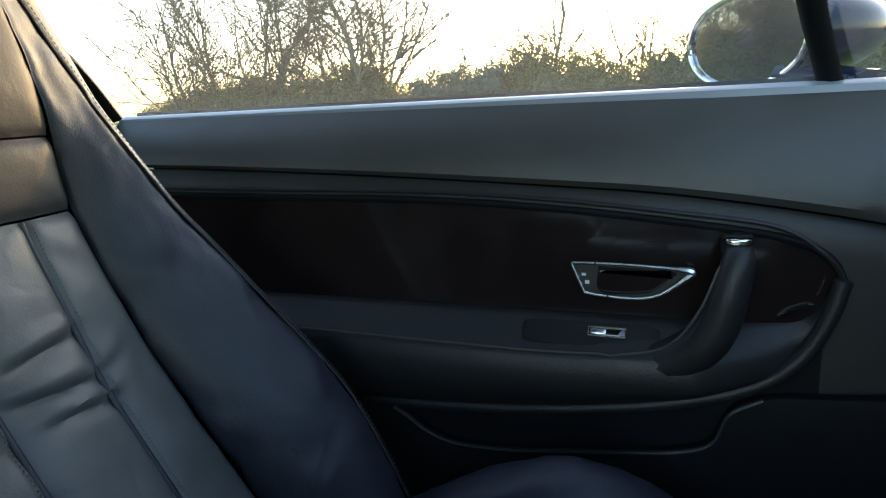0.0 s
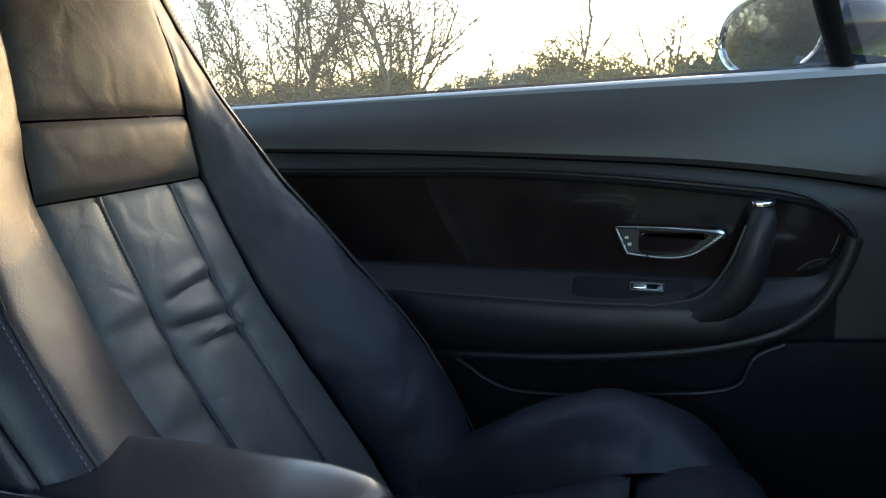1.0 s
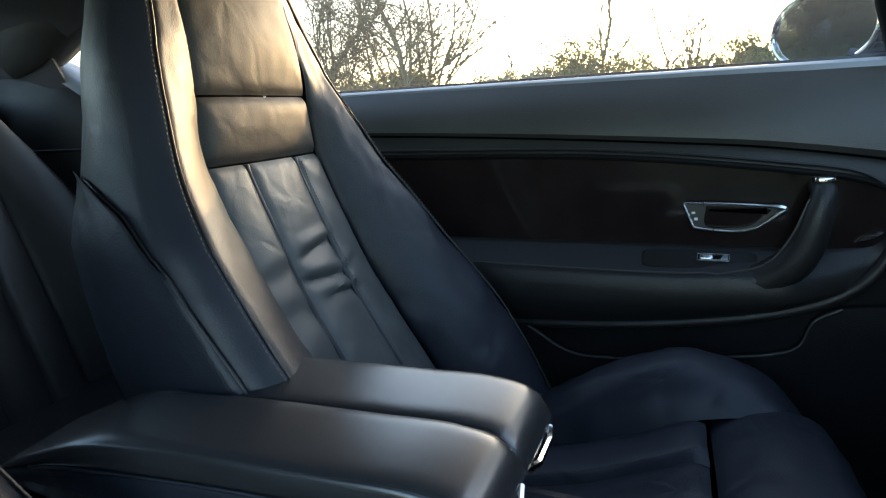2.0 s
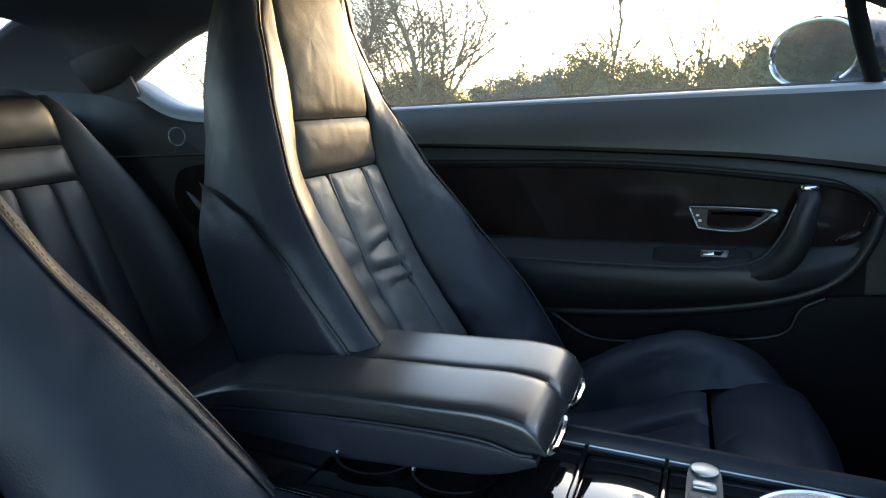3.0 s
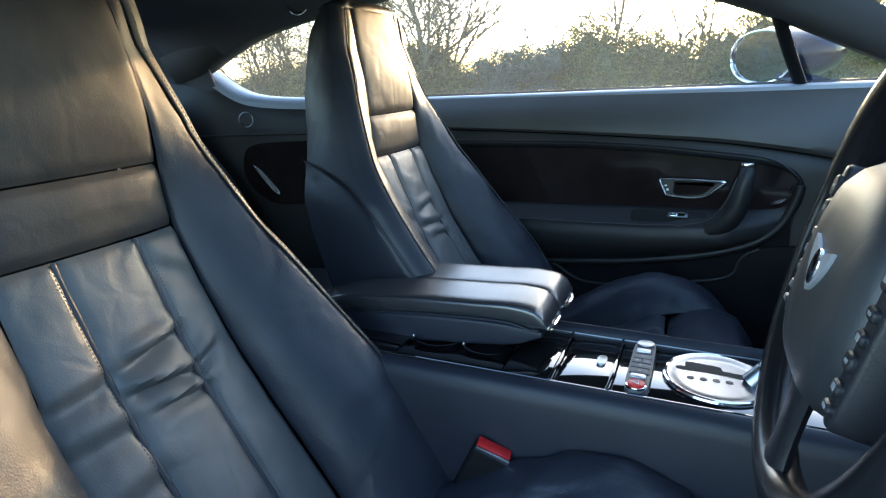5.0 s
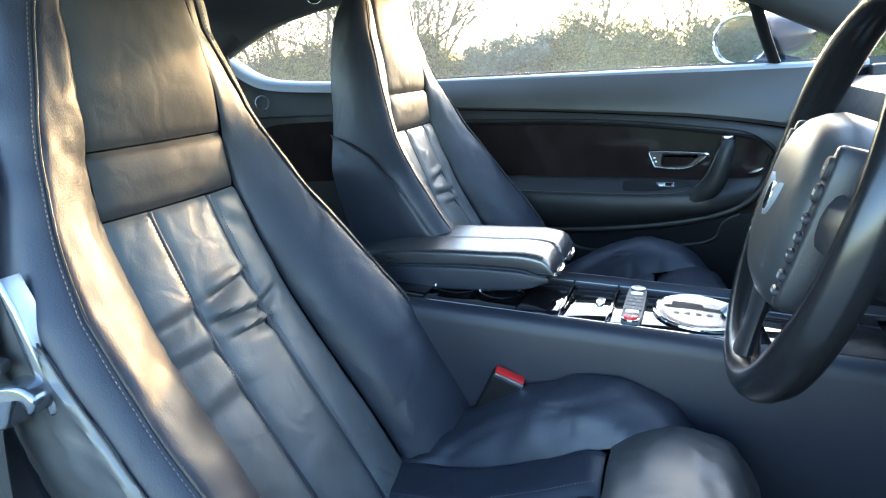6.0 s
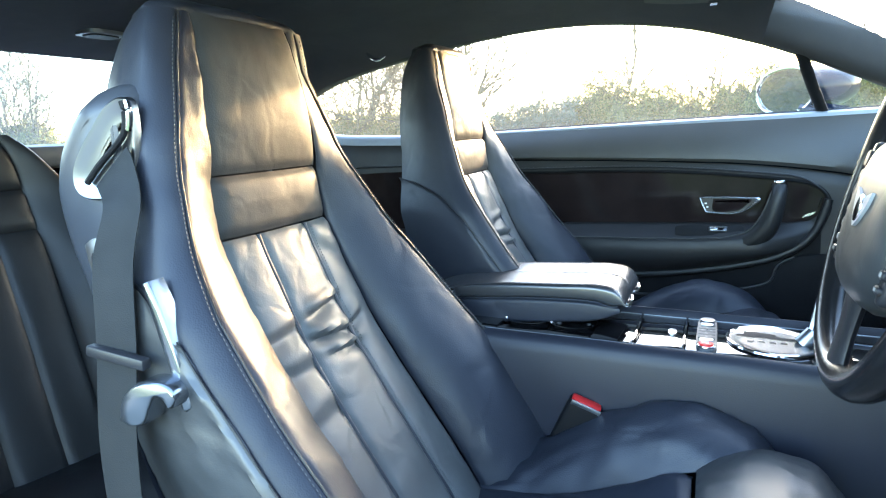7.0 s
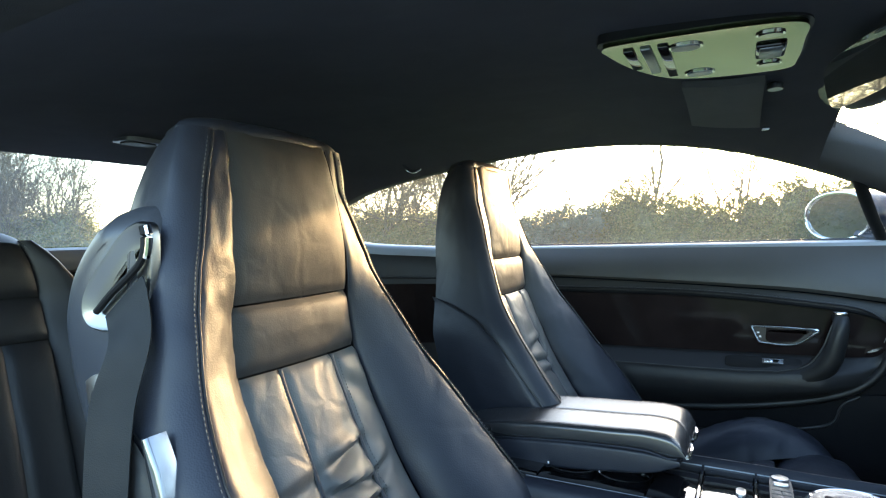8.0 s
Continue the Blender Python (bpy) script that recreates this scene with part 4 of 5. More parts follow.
for ang in (-90, 90, 180):
    a = radians(ang)
    c, s = math.cos(a), math.sin(a)
    r0, r1 = 0.06, 0.185
    pts = [W(c * r, s * r, 0.004 + 0.008 * (1 - (r - r0) / (r1 - r0))) for r in lin(r0, r1, 8)]
    part("spoke", tube(pts, [0.034, 0.031, 0.028, 0.025, 0.023, 0.022, 0.023, 0.026, 0.030], 12, flat=0.36, up=(0, 0, 1)), PLASTIC, wheel)
for sgn in (-1, 1):
    m = Matrix.Translation(W(-0.012, sgn * 0.104, 0.014))
    part("button_strip", dome(ellipse(0.070, 0.013, 36, power=3.5), m, [(0, -0.02), (0, 0.004), (0.002, 0.007), (0.006, 0.008)]), PLASTIC, wheel, "black button strip")
    for k, (u, a) in enumerate(((0.050, 0.012), (0.030, 0.010), (0.008, 0.006), (-0.008, 0.006), (-0.024, 0.008), (-0.042, 0.006), (-0.056, 0.005))):
        m = Matrix.Translation(W(-0.012 + u, sgn * 0.104, 0.020))
        part("wheel_button", dome(ellipse(a * 0.8, 0.008, 24, power=3), m, [(0, 0), (0, 0.004), (0.0015, 0.0055)]), PLASTIC, wheel)
        part("button_mark", box(-0.0022 if k % 2 else -0.0012, 0.0022 if k % 2 else 0.0012, -0.0028, 0.0028, 0.0050, 0.0060, m=m), PALE_MARK, wheel)
bm = prism([(-p[1], -p[0]) for p in ellipse(0.011, 0.014, 24)], Matrix.Translation((0.010, 0, 0.0350)), 0.004, 0.001)
part("badge_disc", bm, CHROME, wheel, "silver badge disc")
for sgn in (-1, 1):
    badge = material("badge_silver", (0.42, 0.44, 0.46), 0.45, metal=0.3, vary=0.08, scale=60) if sgn < 0 else badge
    pts = [(0.0, 0.010), (0.022, 0.020), (0.044, 0.026), (0.041, 0.016), (0.036, 0.006), (0.028, -0.004), (0.018, -0.014), (0.008, -0.022), (0.0, -0.026)]
    bm = prism([(-y * 0.72, -sgn * x * 0.72) for x, y in pts][::sgn], Matrix.Translation((0.010, 0, 0.0345)), 0.0035)
    part("badge_wing", bm, badge, wheel, "silver badge wing")

# ---- centre console ----
K = Matrix.Translation((0.30, 0.0225, 0.610)) @ pose(0, 0, 0, 0, 0, -1) @ pose(0, 0, 0, 0, 3, 0)
console = thing("centre_console", "black leather centre console with gloss black panels", "centre console")


def kpart(name, bm, mat, label="", parent=None):
    bm.transform(K)
    return part(name, bm, mat, parent or console, label)


kpart("body", box(-0.42, 0.52, -0.09, 0.09, -0.42, -0.012, 0.004), TRIM)
for sgn in (-1, 1):
    prof = [(0.083, -0.004), (0.086, 0.009), (0.094, 0.015), (0.103, 0.013), (0.110, 0.003), (0.114, -0.02), (0.118, -0.10), (0.116, -0.22), (0.106, -0.40)]
    if sgn < 0:
        prof = [(v, z - 0.008 if z > 0 else z) for v, z in prof]
    rows = []
    for u in lin(-0.42, 0.62, 40):
        w = 0.0 if u < 0.35 else 0.06 * (u - 0.35) ** 1.4
        rows.append([(u, sgn * (v + w * (i > 3)), z + 0.0015 * noise.noise(Vector((u * 9, sgn * 3, z * 9)))) for i, (v, z) in enumerate(prof)])
    kpart("side_wall", sheet(rows), LEATHER_PANEL, "padded black leather console side")
    if sgn < 0:
        bm = bmesh.new()
        for k in range(200):
            u = -0.35 + 0.0045 * k
            tube([(u, sgn * 0.0905, 0.0062), (u + 0.003, sgn * 0.0905, 0.0062)], 0.0004, 4, bm)
        kpart("stitching", bm, THREAD, "row of fine stitches")
    kpart("rail_edge", tube([(u, sgn * 0.0835, 0.004) for u in lin(-0.40, 0.50, 20)], 0.0010, 6), ALU if sgn > 0 else PIANO)
# gloss panels
for u0, u1, nm in ((-0.40, 0.008, "rear_panel"), (0.0145, 0.0825, "ashtray_lid"), (0.0885, 0.46, "front_panel")):
    if nm != "rear_panel":
        kpart(nm, box(u0, u1, -0.0825, 0.0825, -0.012, 0.001, 0.0015), PIANO, "gloss black lacquered panel")
kpart("panel_divider", box(0.009, 0.0135, -0.0825, 0.0825, -0.012, 0.006, 0.001), PIANO)
kpart("panel_divider", box(0.0835, 0.0875, -0.0825, 0.0825, -0.012, 0.007, 0.001), PIANO)
kpart("lid_button", prism(ellipse(0.0065, 0.016, 24, 0.066, 0.004, power=3), Matrix.Translation((0, 0, 0.001)), 0.003, 0.001), ALU, "bright oval lid button")
# cup holder well behind the lid
kpart("rear_panel", box(-0.055, 0.008, -0.0825, 0.0825, -0.012, 0.001, 0.0015), PIANO, "gloss black lacquered panel")
kpart("rear_panel", box(-0.40, -0.215, -0.0825, 0.0825, -0.012, 0.001, 0.0015), PIANO, "gloss black lacquered panel")
for cu in (-0.095, -0.175):
    ringb = bmesh.new()
    rows = [[(cu + r * math.cos(q), 0.0 + r * math.sin(q), z) for q in lin(0, 2 * math.pi, 36)[:-1]] for r, z in ((0.040, 0.002), (0.042, 0.004), (0.039, 0.004), (0.037, 0.0), (0.036, -0.05), (0.0, -0.05))]
    grid_faces(ringb, rows, True)
    kpart("cup_holder", ringb, PIANO, "gloss black cup holder")
    kpart("cup_clip", tube([(cu + 0.0385 * math.cos(q), 0.0385 * math.sin(q), 0.004) for q in lin(2.2, 3.6, 12)], 0.0022, 6), SATIN_CHROME, "small metal cup spring")
    kpart("cup_base", prism(ellipse(0.034, 0.034, 24, cu, 0), Matrix.Translation((0, 0, -0.049)), 0.002), RUBBER)
kpart("cup_surround", box(-0.213, -0.057, -0.0825, -0.043, -0.012, 0.0, 0.001), PIANO)
kpart("cup_surround", box(-0.213, -0.057, 0.043, 0.0825, -0.012, 0.0, 0.001), PIANO)
# switch strip
kpart("switch_strip", prism(ellipse(0.0150, 0.083, 44, 0.118, 0.004, power=5), Matrix.Translation((0, 0, 0.0)), 0.007, 0.002), GREY_SWITCH, "grey strip of switches")
z1 = 0.007
kpart("rotary_knob", prism(ellipse(0.012, 0.012, 24, 0.118, 0.071), Matrix.Translation((0, 0, z1)), 0.003, 0.001), ALU, "metal rotary knob")
kpart("thumb_wheel", box(0.108, 0.128, 0.038, 0.050, z1 - 0.001, z1 + 0.004, 0.002), ALU)
kpart("thumb_wheel", box(0.108, 0.128, -0.045, -0.033, z1 - 0.001, z1 + 0.004, 0.002), ALU)
for a, b, c, d in ((0.1055, 0.1305, 0.019, 0.033), (0.1055, 0.1175, 0.004, 0.0175), (0.1185, 0.1305, 0.004, 0.0175), (0.1055, 0.1305, -0.0115, 0.0025), (0.1055, 0.1305, -0.029, -0.013)):
    kpart("push_button", box(a, b, c, d, z1 - 0.001, z1 + 0.002, 0.001), GREY_SWITCH)
    kpart("button_mark", box((a + b) / 2 - 0.002, (a + b) / 2 + 0.0016, (c + d) / 2 - 0.0010, (c + d) / 2 + 0.0010, z1 + 0.001, z1 + 0.0022), PALE_MARK)
kpart("hazard_ring", prism(ellipse(0.0130, 0.0130, 28, 0.118, -0.0645), Matrix.Translation((0, 0, z1 - 0.001)), 0.004, 0.001), CHROME, "chrome ring")
kpart("hazard_button", prism(ellipse(0.0110, 0.0110, 28, 0.118, -0.0645), Matrix.Translation((0, 0, z1 + 0.002)), 0.004, 0.0015), RED, "red hazard button")
tri_pts = [Vector((0.118 + 0.006 * math.cos(a), -0.0645 + 0.006 * math.sin(a), z1 + 0.0064)) for a in (math.pi, math.pi + 2.094, math.pi + 4.189)]
kpart("hazard_mark", tube(tri_pts + [tri_pts[0]], 0.0006, 4), WHITE_MARK)
# gear gate
GU, GV = 0.213, 0.004
kpart("gate_plate", dome(ellipse(0.0635, 0.069, 60, GU, GV, power=2.1), Matrix.Identity(4), [(0, 0), (0, 0.006), (0.004, 0.0065), (0.010, 0.0045), (0.020, 0.0042)]), GATE, "brushed metal gear plate")
ringb = bmesh.new()
tube([(GU + 0.0645 * math.cos(q), GV + 0.070 * math.sin(q), 0.004) for q in lin(0, 2 * math.pi, 60)], 0.0035, 8, ringb)
kpart("gate_rim", ringb, CHROME, "chrome gear plate rim")
SLOT = [(-0.052, 0.016), (-0.047, 0.021), (-0.040, 0.022), (-0.040, 0.033), (-0.034, 0.037), (0.000, 0.034), (0.006, 0.030), (0.007, 0.023), (0.020, 0.021), (0.054, 0.017), (0.058, 0.010), (0.050, 0.005), (0.020, 0.008), (-0.010, 0.011), (-0.046, 0.010)]
kpart("gate_slot", prism([(GU + x, GV + y) for x, y in curve2(SLOT + [SLOT[0]], 60)[:-1]], Matrix.Translation((0, 0, 0.0038)), 0.0010), RUBBER, "black gear slot")
for k in range(4):
    kpart("gear_mark", prism(ellipse(0.0045, 0.004, 18, GU - 0.032 + 0.0157 * k, GV - 0.0115 + 0.001 * k), Matrix.Translation((0, 0, 0.0038)), 0.0012), PLASTIC)
kpart("gate_button", prism(ellipse(0.0045, 0.0035, 18, GU + 0.053, GV - 0.022), Matrix.Translation((0, 0, 0.0038)), 0.0012), PLASTIC)
foot = tube([(GU + 0.040, GV + 0.004, 0.003), (GU + 0.047, GV + 0.005, 0.012), (GU + 0.055, GV + 0.007, 0.024)], [0.013, 0.0125, 0.011], 16)
kpart("lever_foot", foot, ALU, "satin metal collar of the gear lever")
strap = spline([(GU + 0.050, GV + 0.007, 0.016), (GU + 0.054, GV + 0.009, 0.040), (GU + 0.060, GV + 0.013, 0.074), (GU + 0.066, GV + 0.016, 0.098), (GU + 0.074, GV + 0.017, 0.107), (GU + 0.092, GV + 0.018, 0.110), (GU + 0.118, GV + 0.018, 0.105)], 30)
rows = []
for i, p in enumerate(strap):
    t = (strap[min(i + 1, 30)] - strap[max(i - 1, 0)]).normalized()
    nn = t.cross(Vector((0, 1, 0))).normalized() * -1
    w = ip(i / 30, [(0, 0.010), (0.15, 0.0065), (0.6, 0.008), (0.8, 0.012), (1, 0.013)])
    rows.append([p + Vector((0, k * w, 0)) + nn * (0.002 * (1 - k * k)) for k in lin(-1, 1, 6)])
kpart("lever_strap", sheet(rows, 0.005), SILVER, "bright metal strap of the gear lever")
rows = []
for k, t in enumerate(lin(0, 1, 10)):
    c = Vector((GU + 0.078 + 0.006 * t, GV + 0.010 + 0.008 * t, 0.016 + 0.088 * t))
    rows.append([(c.x + 0.022 * math.copysign(abs(math.cos(q)) ** 0.6, math.cos(q)) * (0.75 + 0.5 * t) + 0.012 * t, c.y + 0.017 * math.copysign(abs(math.sin(q)) ** 0.7, math.sin(q)), c.z) for q in lin(0, 2 * math.pi, 18)[:-1]])
bm = bmesh.new()
grid_faces(bm, rows, True, True)
kpart("gear_lever", bm, LEATHER, "black leather gear lever")

# ---- armrest over the console ----
arm = thing("armrest", "raised black leather double armrest on the centre console", "armrest", at=Matrix.Translation((0.13, 0.092, 0)) @ pose(0, 0, 0, 0, 0, -1.5))
LID_TOP = [(-0.26, 0.642), (-0.22, 0.660), (-0.16, 0.680), (-0.10, 0.687), (0.06, 0.691), (0.13, 0.690), (0.153, 0.683), (0.163, 0.671), (0.167, 0.661)]
LID_BOT = [(-0.26, 0.638), (-0.22, 0.645), (-0.16, 0.652), (0.08, 0.661), (0.120, 0.658), (0.145, 0.651), (0.167, 0.655)]


def loft_x(xs, top, bot, y0, y1, power, n=28, lean=0.0):
    rows = []
    for x in xs:
        zt, zb = smooth_ip(x, top), smooth_ip(x, bot)
        rows.append([(x, (y0 + y1) / 2 + p[0], (zt + zb) / 2 + p[1] + (lean * p[0] if p[1] > 0 else 0.0)) for p in ellipse((y1 - y0) / 2, max(0.002, (zt - zb) / 2), n, power=power)])
    bm = bmesh.new()
    grid_faces(bm, rows, True, True)
    return bm


for y0, y1 in ((-0.086, -0.002), (0.002, 0.086)):
    part("lid", loft_x(lin(-0.26, 0.167, 44), LID_TOP, LID_BOT, y0, y1, 6.0, 48, 0.07), LEATHER_SHINY, arm, "padded leather armrest lid")
    c = (y0 + y1) / 2
    edge = lambda x, s: (x, c + s * 0.0385, smooth_ip(x, LID_TOP) - 0.0050 + s * 0.0026)
    for s in (-1, 1):
        part("piping", tube([edge(x, s) for x in lin(-0.235, 0.158, 40)], 0.0022, 6), LEATHER, arm, "black leather piping")
    part("catch", tube([(0.167, c - 0.030, 0.654), (0.1695, c - 0.018, 0.651), (0.1695, c + 0.020, 0.651), (0.167, c + 0.032, 0.655)], 0.0034, 8), CHROME, arm, "chrome lid catch")
part("base", loft_x(lin(-0.26, 0.158, 40), [(-0.26, 0.640), (-0.16, 0.654), (0.10, 0.660), (0.130, 0.656), (0.158, 0.650)], [(-0.26, 0.580), (-0.16, 0.600), (-0.05, 0.612), (0.06, 0.619), (0.125, 0.627), (0.158, 0.642)], -0.0835, 0.0835, 9.0, 48), LEATHER, arm, "leather-covered armrest base")
part("seam", tube([(x, -0.0845, smooth_ip(x, LID_BOT) + 0.001) for x in lin(-0.22, 0.155, 30)], 0.0016, 6), LEATHER, arm)
part("hinge_post", box(-0.31, -0.19, -0.06, 0.06, 0.55, 0.625, 0.02), PLASTIC, arm)

# ---- belt, guide, recline lever, buckle ----
def side_plane(y):
    """Plates drawn in x and z that face the driver's door."""
    return Matrix(((1, 0, 0, 0), (0, 0, -1, y), (0, 1, 0, 0), (0, 0, 0, 1)))


seat_inv = driver_seat.matrix_basis.inverted()
def dpart(name, bm, mat, label="", parent=driver_seat):
    bm.transform(seat_inv)
    return part(name, bm, mat, parent, label)


COVER = [(-0.138, 1.012), (-0.155, 1.025), (-0.19, 1.023), (-0.221, 1.009), (-0.256, 0.986), (-0.284, 0.959), (-0.300, 0.932), (-0.307, 0.907), (-0.304, 0.877), (-0.291, 0.837), (-0.267, 0.79), (-0.25, 0.737), (-0.22, 0.68), (-0.17, 0.65), (-0.135, 0.70), (-0.130, 0.80), (-0.132, 0.88), (-0.130, 0.957)]
bm = dome(curve2(COVER + [COVER[0]], 90)[:-1], side_plane(-0.500), [(0, 0), (0, 0.014), (0.001, 0.022), (0.004, 0.030), (0.010, 0.036), (0.019, 0.040), (0.030, 0.041)])
for v in bm.verts:
    v.co.y += 0.25 * max(0.0, -0.20 - v.co.x) + 0.5 * max(0.0, v.co.z - 1.0)
dpart("belt_housing", bm, SATIN, "dark satin belt housing")
PLATE = [(-0.136, 1.007), (-0.150, 1.007), (-0.170, 0.998), (-0.194, 0.976), (-0.215, 0.954), (-0.227, 0.936), (-0.229, 0.919), (-0.221, 0.907), (-0.205, 0.902), (-0.182, 0.902), (-0.160, 0.904), (-0.140, 0.920), (-0.130, 0.950), (-0.128, 0.985), (-0.130, 1.002)]
dpart("guide_plate", dome(curve2(PLATE + [PLATE[0]], 80)[:-1], side_plane(-0.536), [(0, 0), (0, 0.007), (0.002, 0.0095), (0.007, 0.0085), (0.013, 0.006), (0.022, 0.0045)]), SATIN_SILVER, "dished silver belt guide plate")
slot = spline([(-0.139, -0.546, 1.003), (-0.137, -0.546, 0.992), (-0.141, -0.546, 0.973), (-0.154, -0.546, 0.960), (-0.183, -0.546, 0.940), (-0.206, -0.546, 0.921)], 20)
dpart("guide_slot", tube(slot, 0.0035, 8), RUBBER, "black belt slot")
dpart("slot_edge", tube([p + Vector((0.007, -0.001, 0.0)) for p in slot[:9]], 0.0035, 8), CHROME, "bright slot edge")
key = prism(curve2([(-0.016, 0.018), (0.0, 0.026), (0.012, 0.020), (0.012, -0.024), (-0.006, -0.028), (-0.016, 0.018)], 24)[:-1], side_plane(-0.5435) @ Matrix.Translation((-0.208, 0.834, 0)), 0.004, 0.001)
dpart("button_frame", key, ALU, "metal seat button frame")
dpart("seat_button", prism(ellipse(0.007, 0.013, 20, -0.206, 0.832, power=4), side_plane(-0.5470), 0.003, 0.001), PLASTIC)
# recline bar and lever
barp = [(-0.082, 0.826), (-0.075, 0.828), (-0.063, 0.801), (-0.051, 0.760), (-0.039, 0.712), (-0.040, 0.703), (-0.047, 0.698), (-0.053, 0.700), (-0.059, 0.730), (-0.070, 0.772)]
dpart("recline_bar", dome(barp, side_plane(-0.585), [(0, 0), (0, 0.018), (0.0015, 0.021), (0.004, 0.022)]), SILVER, "silver trim bar on the seat side")
LEVER = [(-0.117, 0.690), (-0.115, 0.703), (-0.106, 0.719), (-0.089, 0.731), (-0.062, 0.736), (-0.046, 0.732), (-0.040, 0.722), (-0.044, 0.712), (-0.051, 0.709), (-0.058, 0.718), (-0.067, 0.718), (-0.076, 0.705), (-0.085, 0.690), (-0.101, 0.685)]
dpart("recline_lever", dome(curve2(LEVER + [LEVER[0]], 64)[:-1], side_plane(-0.600), [(0, 0), (0, 0.018), (0.0007, 0.022), (0.002, 0.0245), (0.0038, 0.0255)]), SILVER, "curved silver recline lever")

belt = thing("seat_belt", "dark grey woven seat belt hanging beside the seat", "seat belt")


def ribbon(centre, wide, name, n=40):
    c = spline(centre, n)
    w = spline(wide, n)
    rows = [[p - q, p - q * 0.5 + Vector((0, -0.0006, 0)), p + Vector((0, -0.001, 0)), p + q * 0.5 + Vector((0, -0.0006, 0)), p + q] for p, q in zip(c, w)]
    return part(name, sheet(rows, 0.0014), WEBBING, belt)


ribbon([(-0.166, -0.546, 0.936), (-0.150, -0.556, 0.926), (-0.130, -0.572, 0.897), (-0.136, -0.588, 0.84), (-0.127, -0.606, 0.755), (-0.130, -0.618, 0.66), (-0.115, -0.632, 0.56), (-0.09, -0.645, 0.46), (-0.06, -0.65, 0.34)],
       [(0.026, 0.0, 0.020), (0.025, 0.002, 0.014), (0.020, 0.006, 0.004), (0.0235, 0.004, 0.0), (0.0235, 0.003, 0.0), (0.0235, 0.002, 0.0), (0.0235, 0.0, 0.004), (0.0235, 0, 0.006), (0.0235, 0, 0.004)], "webbing")
clip = box(-0.040, 0.036, -0.006, 0.006, -0.006, 0.006, 0.003, m=Matrix.Translation((-0.118, -0.612, 0.752)) @ pose(0, 0, 0, 0, 8, 0))
part("belt_stop", clip, PLASTIC, belt, "black plastic belt stop")

buckle = thing("seat_belt_buckle", "black belt buckle with red release button", "buckle", at=Matrix.Translation((0.2337, -0.1025, 0.5004)) @ pose(0, 0, 0, 11.5, 25, 9))
part("buckle_body", box(-0.026, 0.026, -0.013, 0.013, -0.075, 0.032, 0.006, 3), RUBBER, buckle)
part("release_button", box(-0.0235, 0.0235, -0.0085, 0.0105, 0.024, 0.0345, 0.003), RED, buckle, "red release button")
part("front_lip", box(-0.0235, 0.0235, -0.0125, -0.0095, 0.026, 0.0345, 0.001), ALU, buckle, "thin pale edge of the slot")
part("stalk", box(-0.008, 0.008, -0.006, 0.006, -0.16, -0.06, 0.003), RUBBER, buckle)
part("strap_label", box(-0.012, 0.012, -0.0075, -0.0060, -0.105, -0.085, 0.001), ALU, buckle, "small pale tag on the stalk")

